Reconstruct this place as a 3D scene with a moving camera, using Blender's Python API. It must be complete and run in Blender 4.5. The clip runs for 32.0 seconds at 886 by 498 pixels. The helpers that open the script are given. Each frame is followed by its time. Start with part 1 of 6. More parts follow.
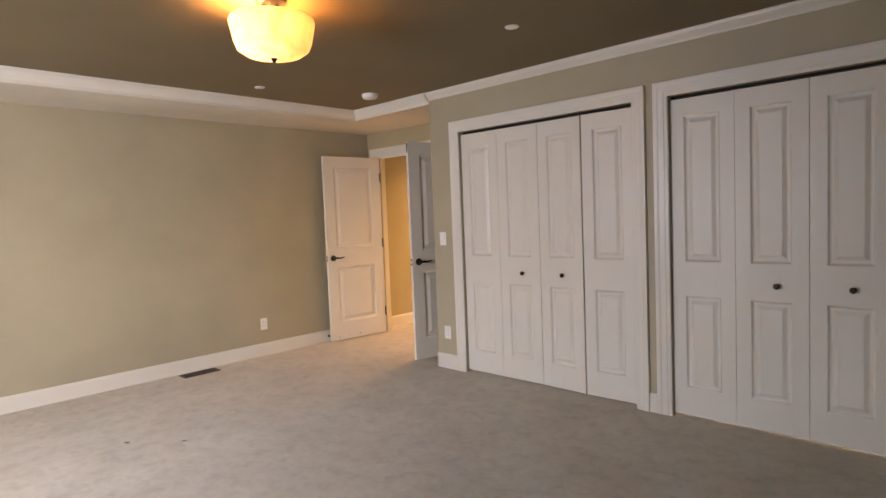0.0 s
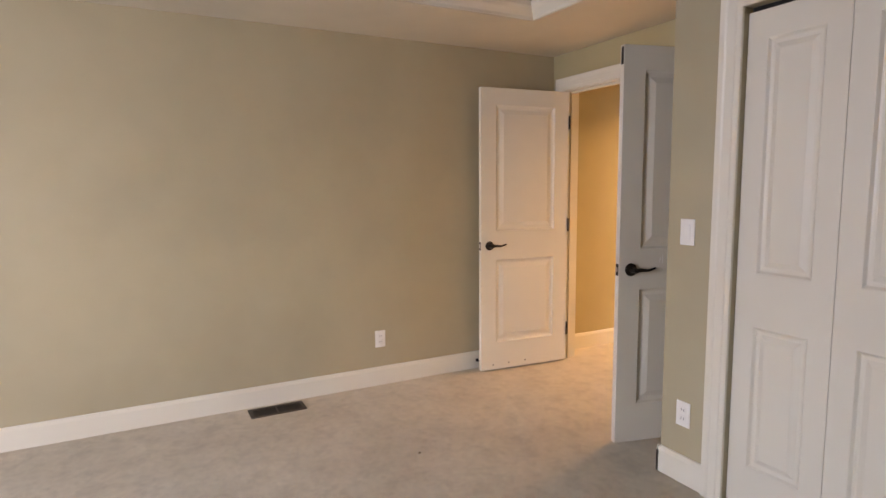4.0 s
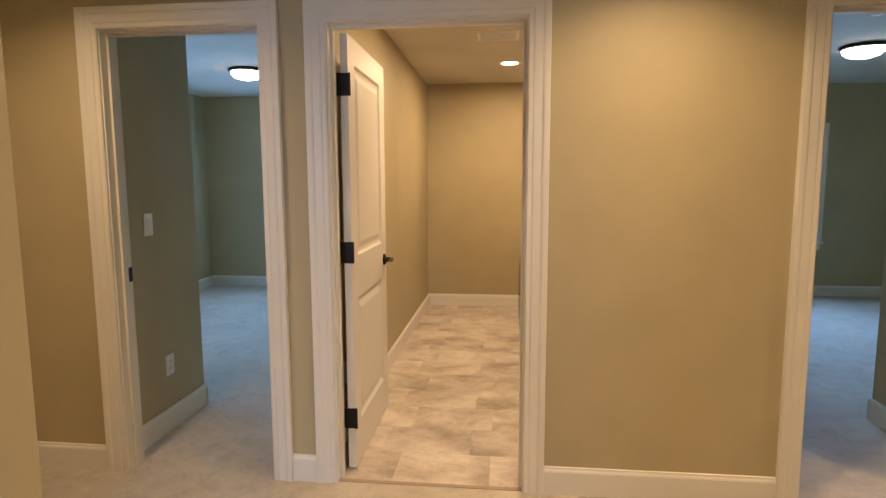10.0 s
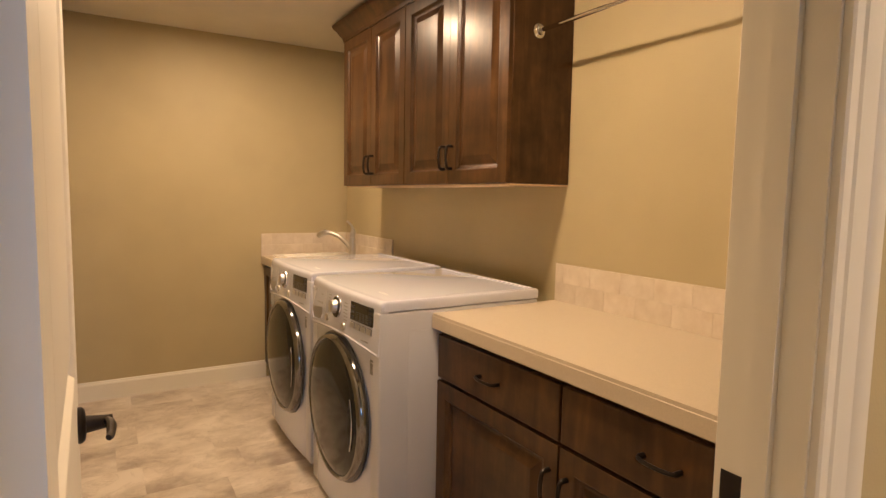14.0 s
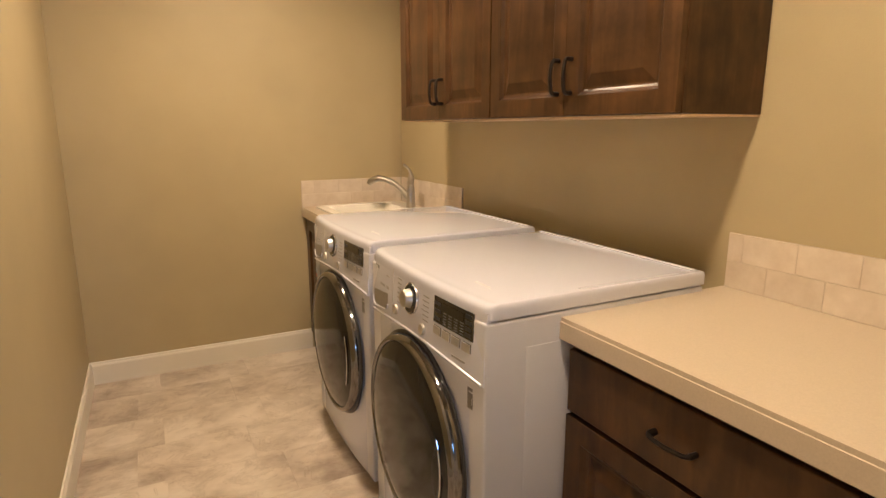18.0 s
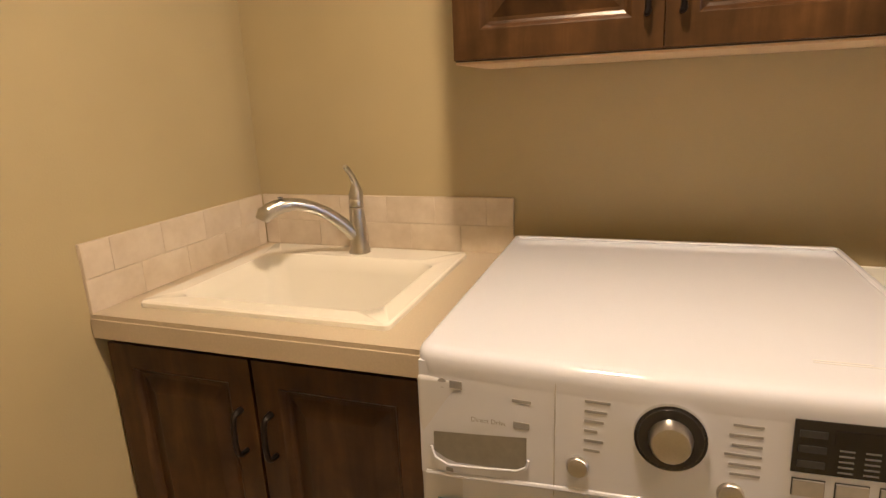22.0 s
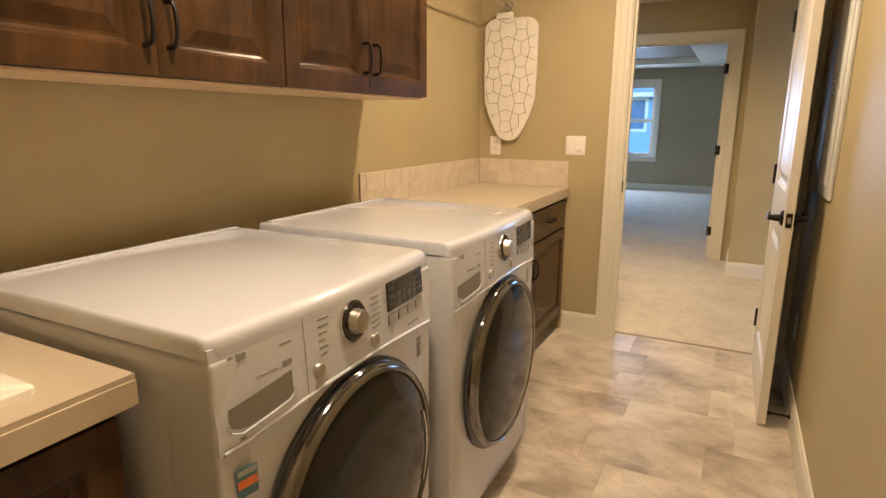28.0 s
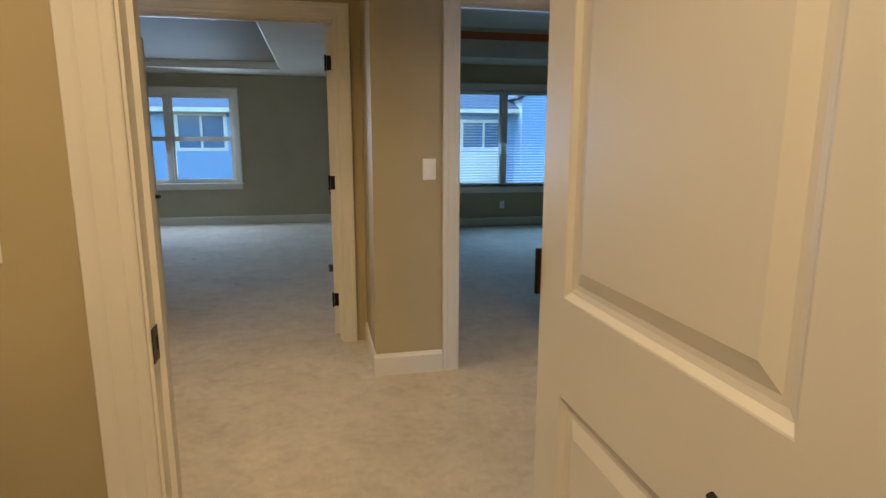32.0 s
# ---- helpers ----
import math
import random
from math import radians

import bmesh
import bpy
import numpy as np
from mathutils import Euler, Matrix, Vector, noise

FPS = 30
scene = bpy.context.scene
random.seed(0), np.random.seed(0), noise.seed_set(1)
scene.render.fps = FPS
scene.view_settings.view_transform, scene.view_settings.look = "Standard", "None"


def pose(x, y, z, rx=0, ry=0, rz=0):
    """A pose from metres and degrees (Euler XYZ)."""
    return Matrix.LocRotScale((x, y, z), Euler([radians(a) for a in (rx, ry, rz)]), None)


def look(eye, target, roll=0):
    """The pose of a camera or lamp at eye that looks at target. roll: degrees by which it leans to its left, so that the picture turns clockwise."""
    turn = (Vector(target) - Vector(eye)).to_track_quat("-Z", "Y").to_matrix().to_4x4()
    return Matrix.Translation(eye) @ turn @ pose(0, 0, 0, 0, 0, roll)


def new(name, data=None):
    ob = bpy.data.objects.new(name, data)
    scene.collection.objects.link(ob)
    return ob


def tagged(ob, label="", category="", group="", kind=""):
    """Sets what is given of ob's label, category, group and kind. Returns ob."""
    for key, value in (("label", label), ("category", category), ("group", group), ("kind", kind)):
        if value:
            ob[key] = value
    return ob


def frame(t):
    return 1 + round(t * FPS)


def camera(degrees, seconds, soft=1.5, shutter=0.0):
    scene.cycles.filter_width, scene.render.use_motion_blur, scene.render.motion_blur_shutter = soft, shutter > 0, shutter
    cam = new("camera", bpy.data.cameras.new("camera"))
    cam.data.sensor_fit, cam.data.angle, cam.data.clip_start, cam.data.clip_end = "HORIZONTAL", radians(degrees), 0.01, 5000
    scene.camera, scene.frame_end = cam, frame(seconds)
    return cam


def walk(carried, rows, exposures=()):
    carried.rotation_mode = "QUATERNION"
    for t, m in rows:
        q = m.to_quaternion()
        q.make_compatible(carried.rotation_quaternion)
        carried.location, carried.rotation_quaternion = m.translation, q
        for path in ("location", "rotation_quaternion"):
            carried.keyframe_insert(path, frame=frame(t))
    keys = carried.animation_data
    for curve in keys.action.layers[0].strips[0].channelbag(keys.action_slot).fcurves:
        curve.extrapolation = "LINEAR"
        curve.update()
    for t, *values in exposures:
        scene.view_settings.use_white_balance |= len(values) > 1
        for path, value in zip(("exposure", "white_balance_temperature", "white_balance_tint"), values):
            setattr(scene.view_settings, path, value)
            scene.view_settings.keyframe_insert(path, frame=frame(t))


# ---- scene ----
cam = camera(75.3, 32.0)
PATH = [
    (0, (1.401, 0.044, 1.369), (0.020, 1.486, 1.247), -2.30),
    (0.5, (1.344, 0.289, 1.364), (-0.169, 1.586, 1.204), -1.90),
    (1, (1.298, 0.538, 1.364), (-0.374, 1.621, 1.182), -0.80),
    (1.5, (1.174, 0.778, 1.366), (-0.613, 1.655, 1.171), 0.40),
    (2, (0.966, 0.945, 1.329), (-0.862, 1.730, 1.125), -0.40),
    (2.5, (0.667, 1.077, 1.349), (-1.162, 1.861, 1.143), -1.20),
    (4.5, (-0.684, 1.710, 1.369), (-2.401, 2.714, 1.150), -0.50),
    (5, (-1.024, 1.848, 1.356), (-2.675, 2.956, 1.137), -1.00),
    (5.5, (-1.350, 2.037, 1.364), (-2.919, 3.252, 1.117), -0.70),
    (6, (-1.636, 2.246, 1.370), (-3.161, 3.518, 1.133), -0.10),
    (6.5, (-1.949, 2.463, 1.374), (-3.409, 3.810, 1.142), -0.10),
    (7, (-2.226, 2.743, 1.385), (-3.604, 4.173, 1.145), -0.03),
    (7.5, (-2.505, 3.015, 1.363), (-3.728, 4.583, 1.147), -0.27),
    (8, (-2.777, 3.277, 1.352), (-3.782, 4.994, 1.147), -0.10),
    (8.5, (-2.998, 3.601, 1.382), (-3.777, 5.428, 1.148), -0.10),
    (9, (-3.174, 3.936, 1.374), (-3.697, 5.854, 1.154), 0.30),
    (9.5, (-3.338, 4.257, 1.377), (-3.650, 6.220, 1.157), -0.00),
    (10, (-3.442, 4.577, 1.384), (-3.655, 6.552, 1.152), -0.20),
    (10.5, (-3.603, 4.907, 1.300), (-3.720, 6.884, 1.022), 0.40),
    (11, (-3.680, 5.291, 1.340), (-3.703, 7.257, 0.974), -1.95),
    (11.5, (-3.723, 5.591, 1.363), (-3.627, 7.559, 1.016), -3.10),
    (12, (-3.909, 5.871, 1.357), (-3.583, 7.817, 1.024), -2.52),
    (12.5, (-3.959, 6.188, 1.345), (-3.485, 8.101, 1.005), -2.60),
    (13, (-4.036, 6.452, 1.357), (-3.370, 8.314, 1.057), -1.50),
    (13.5, (-4.101, 6.646, 1.342), (-3.167, 8.399, 1.103), 0.30),
    (15.5, (-4.122, 6.711, 1.446), (-3.022, 8.380, 1.355), 0.80),
    (16, (-4.138, 6.702, 1.394), (-3.035, 8.342, 1.087), 0.70),
    (16.5, (-4.080, 6.804, 1.362), (-2.992, 8.434, 0.959), -0.20),
    (17, (-3.975, 6.924, 1.388), (-2.957, 8.585, 0.935), 0.80),
    (17.5, (-3.938, 7.155, 1.373), (-3.024, 8.885, 0.957), 1.00),
    (18, (-3.921, 7.449, 1.380), (-3.026, 9.189, 0.968), 0.00),
    (18.5, (-3.884, 7.774, 1.402), (-2.979, 9.500, 0.952), -0.60),
    (19, (-3.924, 8.062, 1.399), (-2.951, 9.750, 0.945), -1.80),
    (19.5, (-3.960, 8.351, 1.417), (-2.785, 9.908, 0.977), -2.20),
    (20, (-3.959, 8.642, 1.381), (-2.680, 10.127, 0.982), -1.70),
    (20.5, (-4.021, 8.939, 1.377), (-2.591, 10.272, 0.959), -2.20),
    (21, (-4.045, 9.207, 1.370), (-2.441, 10.319, 0.937), -2.70),
    (21.5, (-3.999, 9.509, 1.366), (-2.287, 10.429, 0.896), -2.50),
    (22, (-3.975, 9.781, 1.347), (-2.153, 10.425, 0.833), -2.50),
    (22.5, (-3.946, 10.048, 1.321), (-2.035, 10.374, 0.828), -1.40),
    (23, (-3.840, 10.276, 1.316), (-1.909, 10.311, 0.799), -1.10),
    (23.5, (-3.829, 10.458, 1.344), (-1.960, 9.981, 0.814), 0.20),
    (24, (-3.832, 10.561, 1.331), (-2.173, 9.549, 0.858), 0.60),
    (24.5, (-3.868, 10.556, 1.400), (-2.461, 9.229, 0.893), 0.10),
    (25, (-3.900, 10.586, 1.417), (-2.729, 9.018, 1.002), -0.80),
    (25.5, (-3.965, 10.667, 1.445), (-2.934, 8.995, 1.094), -1.90),
    (27.5, (-3.942, 10.678, 1.364), (-3.021, 8.925, 1.086), 0.40),
    (28, (-3.954, 10.682, 1.322), (-3.073, 8.940, 0.886), 0.40),
    (28.5, (-3.968, 10.671, 1.315), (-3.145, 8.925, 0.792), -0.10),
    (29, (-3.949, 10.520, 1.313), (-3.233, 8.728, 0.789), -0.70),
    (29.5, (-3.914, 10.211, 1.322), (-3.353, 8.357, 0.822), 0.00),
    (30, (-3.843, 9.907, 1.323), (-3.503, 7.997, 0.838), 0.40),
    (30.5, (-3.778, 9.497, 1.333), (-3.711, 7.542, 0.918), 0.60),
    (31, (-3.735, 9.114, 1.340), (-3.834, 7.149, 0.983), 0.50),
    (31.5, (-3.663, 8.697, 1.347), (-3.934, 6.751, 0.974), 0.60),
    (32, (-3.680, 8.297, 1.338), (-4.099, 6.380, 0.966), 0.10),
]
EXPOSURES = [
    (0.0, 4.25, 9000, 25), (1.0, 4.17, 9000, 25), (2.5, 4.28, 9000, 25), (5.0, 4.3, 8600, 23), (6.0, 4.17, 8300, 21), (7.0, 4.35, 7100, 15), (8.0, 3.85, 6700, 11), (9.0, 3.42, 6500, 11),
    (11.0, 3.53, 5950, 10), (13.0, 3.5, 5950, 12), (16.0, 3.57, 5750, 13), (17.0, 3.57, 5450, 10), (18.0, 3.55, 5500, 9), (23.0, 3.58, 5450, 8), (28.0, 3.58, 5550, 5), (30.0, 3.43, 5550, 4), (31.0, 3.3, 5650, 3), (32.0, 2.95, 5750, 1)]
walk(cam, [(t, look(eye, target, roll)) for t, eye, target, roll in PATH], EXPOSURES)

# ---- world, sun, exposure ----
world = bpy.data.worlds.new("world")
scene.world = world
world.use_nodes = True
wn = world.node_tree
sky = wn.nodes.new("ShaderNodeTexSky")
sky.sky_type = "NISHITA"
sky.sun_disc = False
sky.sun_elevation = radians(22)
sky.sun_rotation = radians(120)
sky.dust_density = 0.6
sky.ozone_density = 3.0
wn.nodes["Background"].inputs[1].default_value = 0.115
wn.links.new(sky.outputs[0], wn.nodes["Background"].inputs[0])
sun = new("sun", bpy.data.lights.new("sun", "SUN"))
sun.data.energy, sun.data.angle, sun.data.color = 0.5, radians(20), (1.0, 0.97, 0.93)
sun.matrix_world = look((30 * math.sin(radians(120)), -30 * math.cos(radians(120)) - 20, 22), (0, 0, 0))

WARM = (1.0, 0.66, 0.365)


def lamp_disc(x, y, z, watts, size=0.13, spread=172):
    """The light of one recessed downlight."""
    d = bpy.data.lights.new("downlight", "AREA")
    d.shape, d.size, d.energy, d.color, d.spread = "DISK", size, watts, WARM, radians(spread)
    ob = new("downlight", d)
    ob.matrix_world = pose(x, y, z)
    return ob


lamp_disc(-3.41, 9.89, 2.432, 2.6, spread=179)
lamp_disc(-3.41, 8.22, 2.432, 2.6, spread=179)
lamp_disc(-2.85, 6.45, 2.432, 1.25, spread=125)
# assumed hall light, out of view, added to brighten the corner wall
lamp_disc(-3.05, 5.45, 2.432, 1.1, spread=125)
lamp_disc(-5.2, 6.2, 2.432, 1.2, spread=140)
lamp_disc(-0.9, 6.5, 2.432, 1.5, spread=118)


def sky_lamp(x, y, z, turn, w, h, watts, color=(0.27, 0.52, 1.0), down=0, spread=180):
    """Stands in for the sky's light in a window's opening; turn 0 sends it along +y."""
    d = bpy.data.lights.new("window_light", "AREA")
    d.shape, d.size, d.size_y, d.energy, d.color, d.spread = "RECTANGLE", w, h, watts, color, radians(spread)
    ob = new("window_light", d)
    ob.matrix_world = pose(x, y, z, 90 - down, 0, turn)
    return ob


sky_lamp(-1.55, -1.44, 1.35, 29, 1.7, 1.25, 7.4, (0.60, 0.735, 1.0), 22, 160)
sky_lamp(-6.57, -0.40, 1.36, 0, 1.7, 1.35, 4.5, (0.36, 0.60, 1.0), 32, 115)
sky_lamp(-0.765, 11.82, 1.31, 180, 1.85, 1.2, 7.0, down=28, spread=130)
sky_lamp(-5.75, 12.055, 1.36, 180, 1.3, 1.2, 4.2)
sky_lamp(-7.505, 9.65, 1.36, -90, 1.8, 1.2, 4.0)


def bulb(x, y, z, watts, radius=0.04, color=WARM):
    d = bpy.data.lights.new("bulb", "POINT")
    d.energy, d.shadow_soft_size, d.color = watts, radius, color
    ob = new("bulb", d)
    ob.location = (x, y, z)
    return ob


bulb(-1.19, 1.49, 2.285, 1.7, 0.035, (1.0, 0.54, 0.22))

# ---- materials ----
def nodes(name, rough=0.5, metal=0.0, color=(0.5, 0.5, 0.5)):
    m = bpy.data.materials.new(name)
    m.use_nodes = True
    b = m.node_tree.nodes["Principled BSDF"]
    b.inputs["Base Color"].default_value = (*color, 1)
    b.inputs["Roughness"].default_value = rough
    b.inputs["Metallic"].default_value = metal
    return m, m.node_tree, b


def add(nt, kind, **values):
    n = nt.nodes.new(kind)
    for key, v in values.items():
        n.inputs[key.replace("_", " ")].default_value = v
    return n


def ramp(nt, fac, stops):
    r = nt.nodes.new("ShaderNodeValToRGB")
    el = r.color_ramp.elements
    while len(el) < len(stops):
        el.new(0.5)
    for e, (p, c) in zip(el, stops):
        e.position, e.color = p, (*c, 1)
    nt.links.new(fac, r.inputs[0])
    return r.outputs[0]


def mixed(nt, fac, a, b, blend="MIX"):
    n = nt.nodes.new("ShaderNodeMix")
    n.data_type, n.blend_type = "RGBA", blend
    for sock, v in ((n.inputs[0], fac), (n.inputs[6], a), (n.inputs[7], b)):
        if isinstance(v, (int, float)):
            sock.default_value = v
        elif isinstance(v, tuple):
            sock.default_value = (*v, 1)
        else:
            nt.links.new(v, sock)
    return n.outputs[2]


def bump(nt, bsdf, height, strength, distance=0.002):
    n = add(nt, "ShaderNodeBump", Strength=strength, Distance=distance)
    nt.links.new(height, n.inputs["Height"])
    nt.links.new(n.outputs[0], bsdf.inputs["Normal"])


def where(nt):
    return nt.nodes.new("ShaderNodeTexCoord").outputs["Object"]


def noise_of(nt, vec, scale, detail=4.0, rough=0.55):
    n = add(nt, "ShaderNodeTexNoise", Scale=scale, Detail=detail, Roughness=rough)
    nt.links.new(vec, n.inputs["Vector"])
    return n.outputs["Fac"]


def paint(name, color, rough=0.6, orange_peel=0.25, scale=220.0, vary=0.06):
    """Rolled or sprayed paint with orange peel and faint uneven spots."""
    m, nt, b = nodes(name, rough)
    vec = where(nt)
    big = noise_of(nt, vec, 1.7, 3)
    dark = tuple(c * (1 - vary) for c in color)
    lite = tuple(min(1, c * (1 + vary)) for c in color)
    c = ramp(nt, big, [(0.3, dark), (0.7, lite)])
    nt.links.new(c, b.inputs["Base Color"])
    bump(nt, b, noise_of(nt, vec, scale, 2), orange_peel, 0.0012)
    return m


M_WALL = paint("wall_paint", (0.430, 0.362, 0.208), 0.55)
# same tan paint, with blue daylight's greying mixed into the colour
M_WALL_DAYLIT = paint("wall_paint_daylit", (0.415, 0.360, 0.244), 0.55)
M_CEIL = paint("ceiling_paint", (0.62, 0.575, 0.48), 0.8, 0.35, 120)
M_TRIM = paint("trim_enamel", (0.71, 0.675, 0.585), 0.36, 0.08, 90, 0.02)
M_DOOR = paint("door_enamel", (0.69, 0.655, 0.568), 0.42, 0.10, 160, 0.02)
# tray colour less than half as bright as the walls
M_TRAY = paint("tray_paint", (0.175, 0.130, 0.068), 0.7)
M_ORANGE = paint("accent_paint", (0.45, 0.11, 0.035), 0.6)
M_PLASTIC = paint("white_plastic", (0.82, 0.81, 0.78), 0.35, 0.0, 50, 0.01)


def plain(name, color, rough=0.5, metal=0.0, grain=60.0, vary=0.08, bumpy=0.05, coat=0.0):
    m, nt, b = nodes(name, rough, metal)
    vec = where(nt)
    f = noise_of(nt, vec, grain, 4)
    nt.links.new(ramp(nt, f, [(0.3, tuple(c * (1 - vary) for c in color)), (0.7, tuple(min(1, c * (1 + vary)) for c in color))]), b.inputs["Base Color"])
    if bumpy:
        bump(nt, b, f, bumpy, 0.001)
    b.inputs["Coat Weight"].default_value = coat
    return m


M_BRONZE = plain("oil_rubbed_bronze", (0.022, 0.017, 0.014), 0.38, 0.7)
M_NICKEL = plain("brushed_nickel", (0.52, 0.50, 0.46), 0.28, 1.0, 300, 0.04)
M_CHROME = plain("chrome", (0.75, 0.75, 0.76), 0.08, 1.0, 20, 0.02, 0)
M_RING = plain("dark_chrome", (0.21, 0.205, 0.20), 0.10, 1.0, 20, 0.04, 0)
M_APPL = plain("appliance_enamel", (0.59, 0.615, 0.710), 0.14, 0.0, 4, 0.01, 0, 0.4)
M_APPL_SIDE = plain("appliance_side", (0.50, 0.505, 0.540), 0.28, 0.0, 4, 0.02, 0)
# grey that paints the shade inside the drawer grip
M_RECESS_SHADE = plain("recess_shade", (0.20, 0.19, 0.165), 0.45)
M_DARKPLASTIC = plain("dark_plastic", (0.03, 0.03, 0.032), 0.35)
M_GREYPLASTIC = plain("grey_plastic", (0.33, 0.33, 0.33), 0.4)
M_RUBBER = plain("black_rubber", (0.015, 0.015, 0.015), 0.7)
M_SINK = plain("sink_enamel", (0.83, 0.81, 0.75), 0.2, 0.0, 6, 0.01, 0, 0.3)
M_PRINT = plain("grey_print", (0.25, 0.25, 0.26), 0.6)
M_DISPLAY = plain("display_glass", (0.01, 0.01, 0.012), 0.12, 0.0, 5, 0.1, 0, 0.5)
M_DARK = plain("dark_gap", (0.012, 0.010, 0.008), 0.9)


def carpet():
    m, nt, b = nodes("carpet", 0.95)
    vec = where(nt)
    fine = noise_of(nt, vec, 420, 3, 0.7)
    mid = noise_of(nt, vec, 26, 4, 0.6)
    big = noise_of(nt, vec, 2.1, 5, 0.6)
    c1 = ramp(nt, fine, [(0.28, (0.49, 0.428, 0.330)), (0.72, (0.88, 0.790, 0.630))])
    c2 = mixed(nt, 0.5, c1, ramp(nt, mid, [(0.3, (0.72, 0.70, 0.67)), (0.7, (1, 1, 1))]), "MULTIPLY")
    c3 = mixed(nt, 0.8, c2, ramp(nt, big, [(0.32, (0.80, 0.78, 0.76)), (0.62, (1, 1, 1))]), "MULTIPLY")
    nap = noise_of(nt, vec, 9.0, 5, 0.65)
    c3 = mixed(nt, 0.7, c3, ramp(nt, nap, [(0.36, (0.80, 0.79, 0.78)), (0.52, (1, 1, 1))]), "MULTIPLY")
    spots = noise_of(nt, vec, 3.3, 6, 0.75)
    stain = ramp(nt, spots, [(0.255, (0.42, 0.40, 0.38)), (0.30, (1, 1, 1))])
    nt.links.new(mixed(nt, 0.7, c3, stain, "MULTIPLY"), b.inputs["Base Color"])
    n = nt.nodes.new("ShaderNodeMath")
    n.operation = "ADD"
    nt.links.new(fine, n.inputs[0])
    nt.links.new(mid, n.inputs[1])
    bump(nt, b, n.outputs[0], 0.9, 0.008)
    b.inputs["Sheen Weight"].default_value = 0.25
    return m


M_CARPET = carpet()


def stone_tile():
    """Vinyl tile printed as clouded grey-beige stone; every piece takes its own part of the print."""
    m, nt, b = nodes("stone_vinyl", 0.38)
    vec = where(nt)
    info = nt.nodes.new("ShaderNodeObjectInfo")
    mul = nt.nodes.new("ShaderNodeVectorMath")
    mul.operation = "MULTIPLY_ADD"
    comb = nt.nodes.new("ShaderNodeCombineXYZ")
    for i in range(3):
        nt.links.new(info.outputs["Random"], comb.inputs[i])
    nt.links.new(comb.outputs[0], mul.inputs[0])
    mul.inputs[1].default_value = (37.0, 53.0, 11.0)
    nt.links.new(vec, mul.inputs[2])
    v = mul.outputs[0]
    flow = add(nt, "ShaderNodeMapping")
    flow.inputs["Rotation"].default_value = (0, 0, radians(28))
    flow.inputs["Scale"].default_value = (1.0, 1.35, 1.0)
    nt.links.new(v, flow.inputs["Vector"])
    fv = flow.outputs[0]
    cloud = noise_of(nt, fv, 2.6, 6, 0.58)
    c1 = ramp(nt, cloud, [(0.34, (0.34, 0.282, 0.23)), (0.46, (0.54, 0.472, 0.392)), (0.60, (0.69, 0.625, 0.537))])
    warp = add(nt, "ShaderNodeTexNoise", Scale=3.4, Detail=9.0, Roughness=0.66, Distortion=1.8)
    nt.links.new(fv, warp.inputs["Vector"])
    c2 = ramp(nt, warp.outputs["Fac"], [(0.40, (0.80, 0.78, 0.76)), (0.47, (0.97, 0.965, 0.96)), (0.485, (0.70, 0.67, 0.64)), (0.50, (0.98, 0.975, 0.97)), (0.62, (1, 1, 1))])
    c = mixed(nt, 0.8, c1, c2, "MULTIPLY")
    tone = ramp(nt, info.outputs["Random"], [(0.0, (0.94, 0.94, 0.94)), (1.0, (1.03, 1.025, 1.015))])
    nt.links.new(mixed(nt, 1.0, c, tone, "MULTIPLY"), b.inputs["Base Color"])
    bump(nt, b, noise_of(nt, v, 34, 5), 0.18, 0.002)
    return m


M_TILE = stone_tile()
M_GROUT = plain("floor_joint", (0.52, 0.455, 0.375), 0.8)


def splash_stone():
    m, nt, b = nodes("travertine_tile", 0.36)
    vec = where(nt)
    info = nt.nodes.new("ShaderNodeObjectInfo")
    comb = nt.nodes.new("ShaderNodeCombineXYZ")
    for i in range(3):
        nt.links.new(info.outputs["Random"], comb.inputs[i])
    mv = nt.nodes.new("ShaderNodeVectorMath")
    mv.operation = "MULTIPLY_ADD"
    mv.inputs[1].default_value = (17.0, 29.0, 41.0)
    nt.links.new(comb.outputs[0], mv.inputs[0])
    nt.links.new(vec, mv.inputs[2])
    f = noise_of(nt, mv.outputs[0], 14, 6, 0.6)
    c = ramp(nt, f, [(0.3, (0.58, 0.50, 0.40)), (0.7, (0.70, 0.63, 0.53))])
    tone = ramp(nt, info.outputs["Random"], [(0.0, (0.94, 0.935, 0.93)), (1.0, (1.02, 1.015, 1.0))])
    nt.links.new(mixed(nt, 1.0, c, tone, "MULTIPLY"), b.inputs["Base Color"])
    bump(nt, b, f, 0.15, 0.001)
    return m


M_SPLASH = splash_stone()
M_SPLASHGROUT = plain("tile_grout", (0.60, 0.53, 0.435), 0.85)
M_LAMINATE = plain("beige_laminate", (0.50, 0.43, 0.325), 0.42, 0.0, 260, 0.05, 0.03)


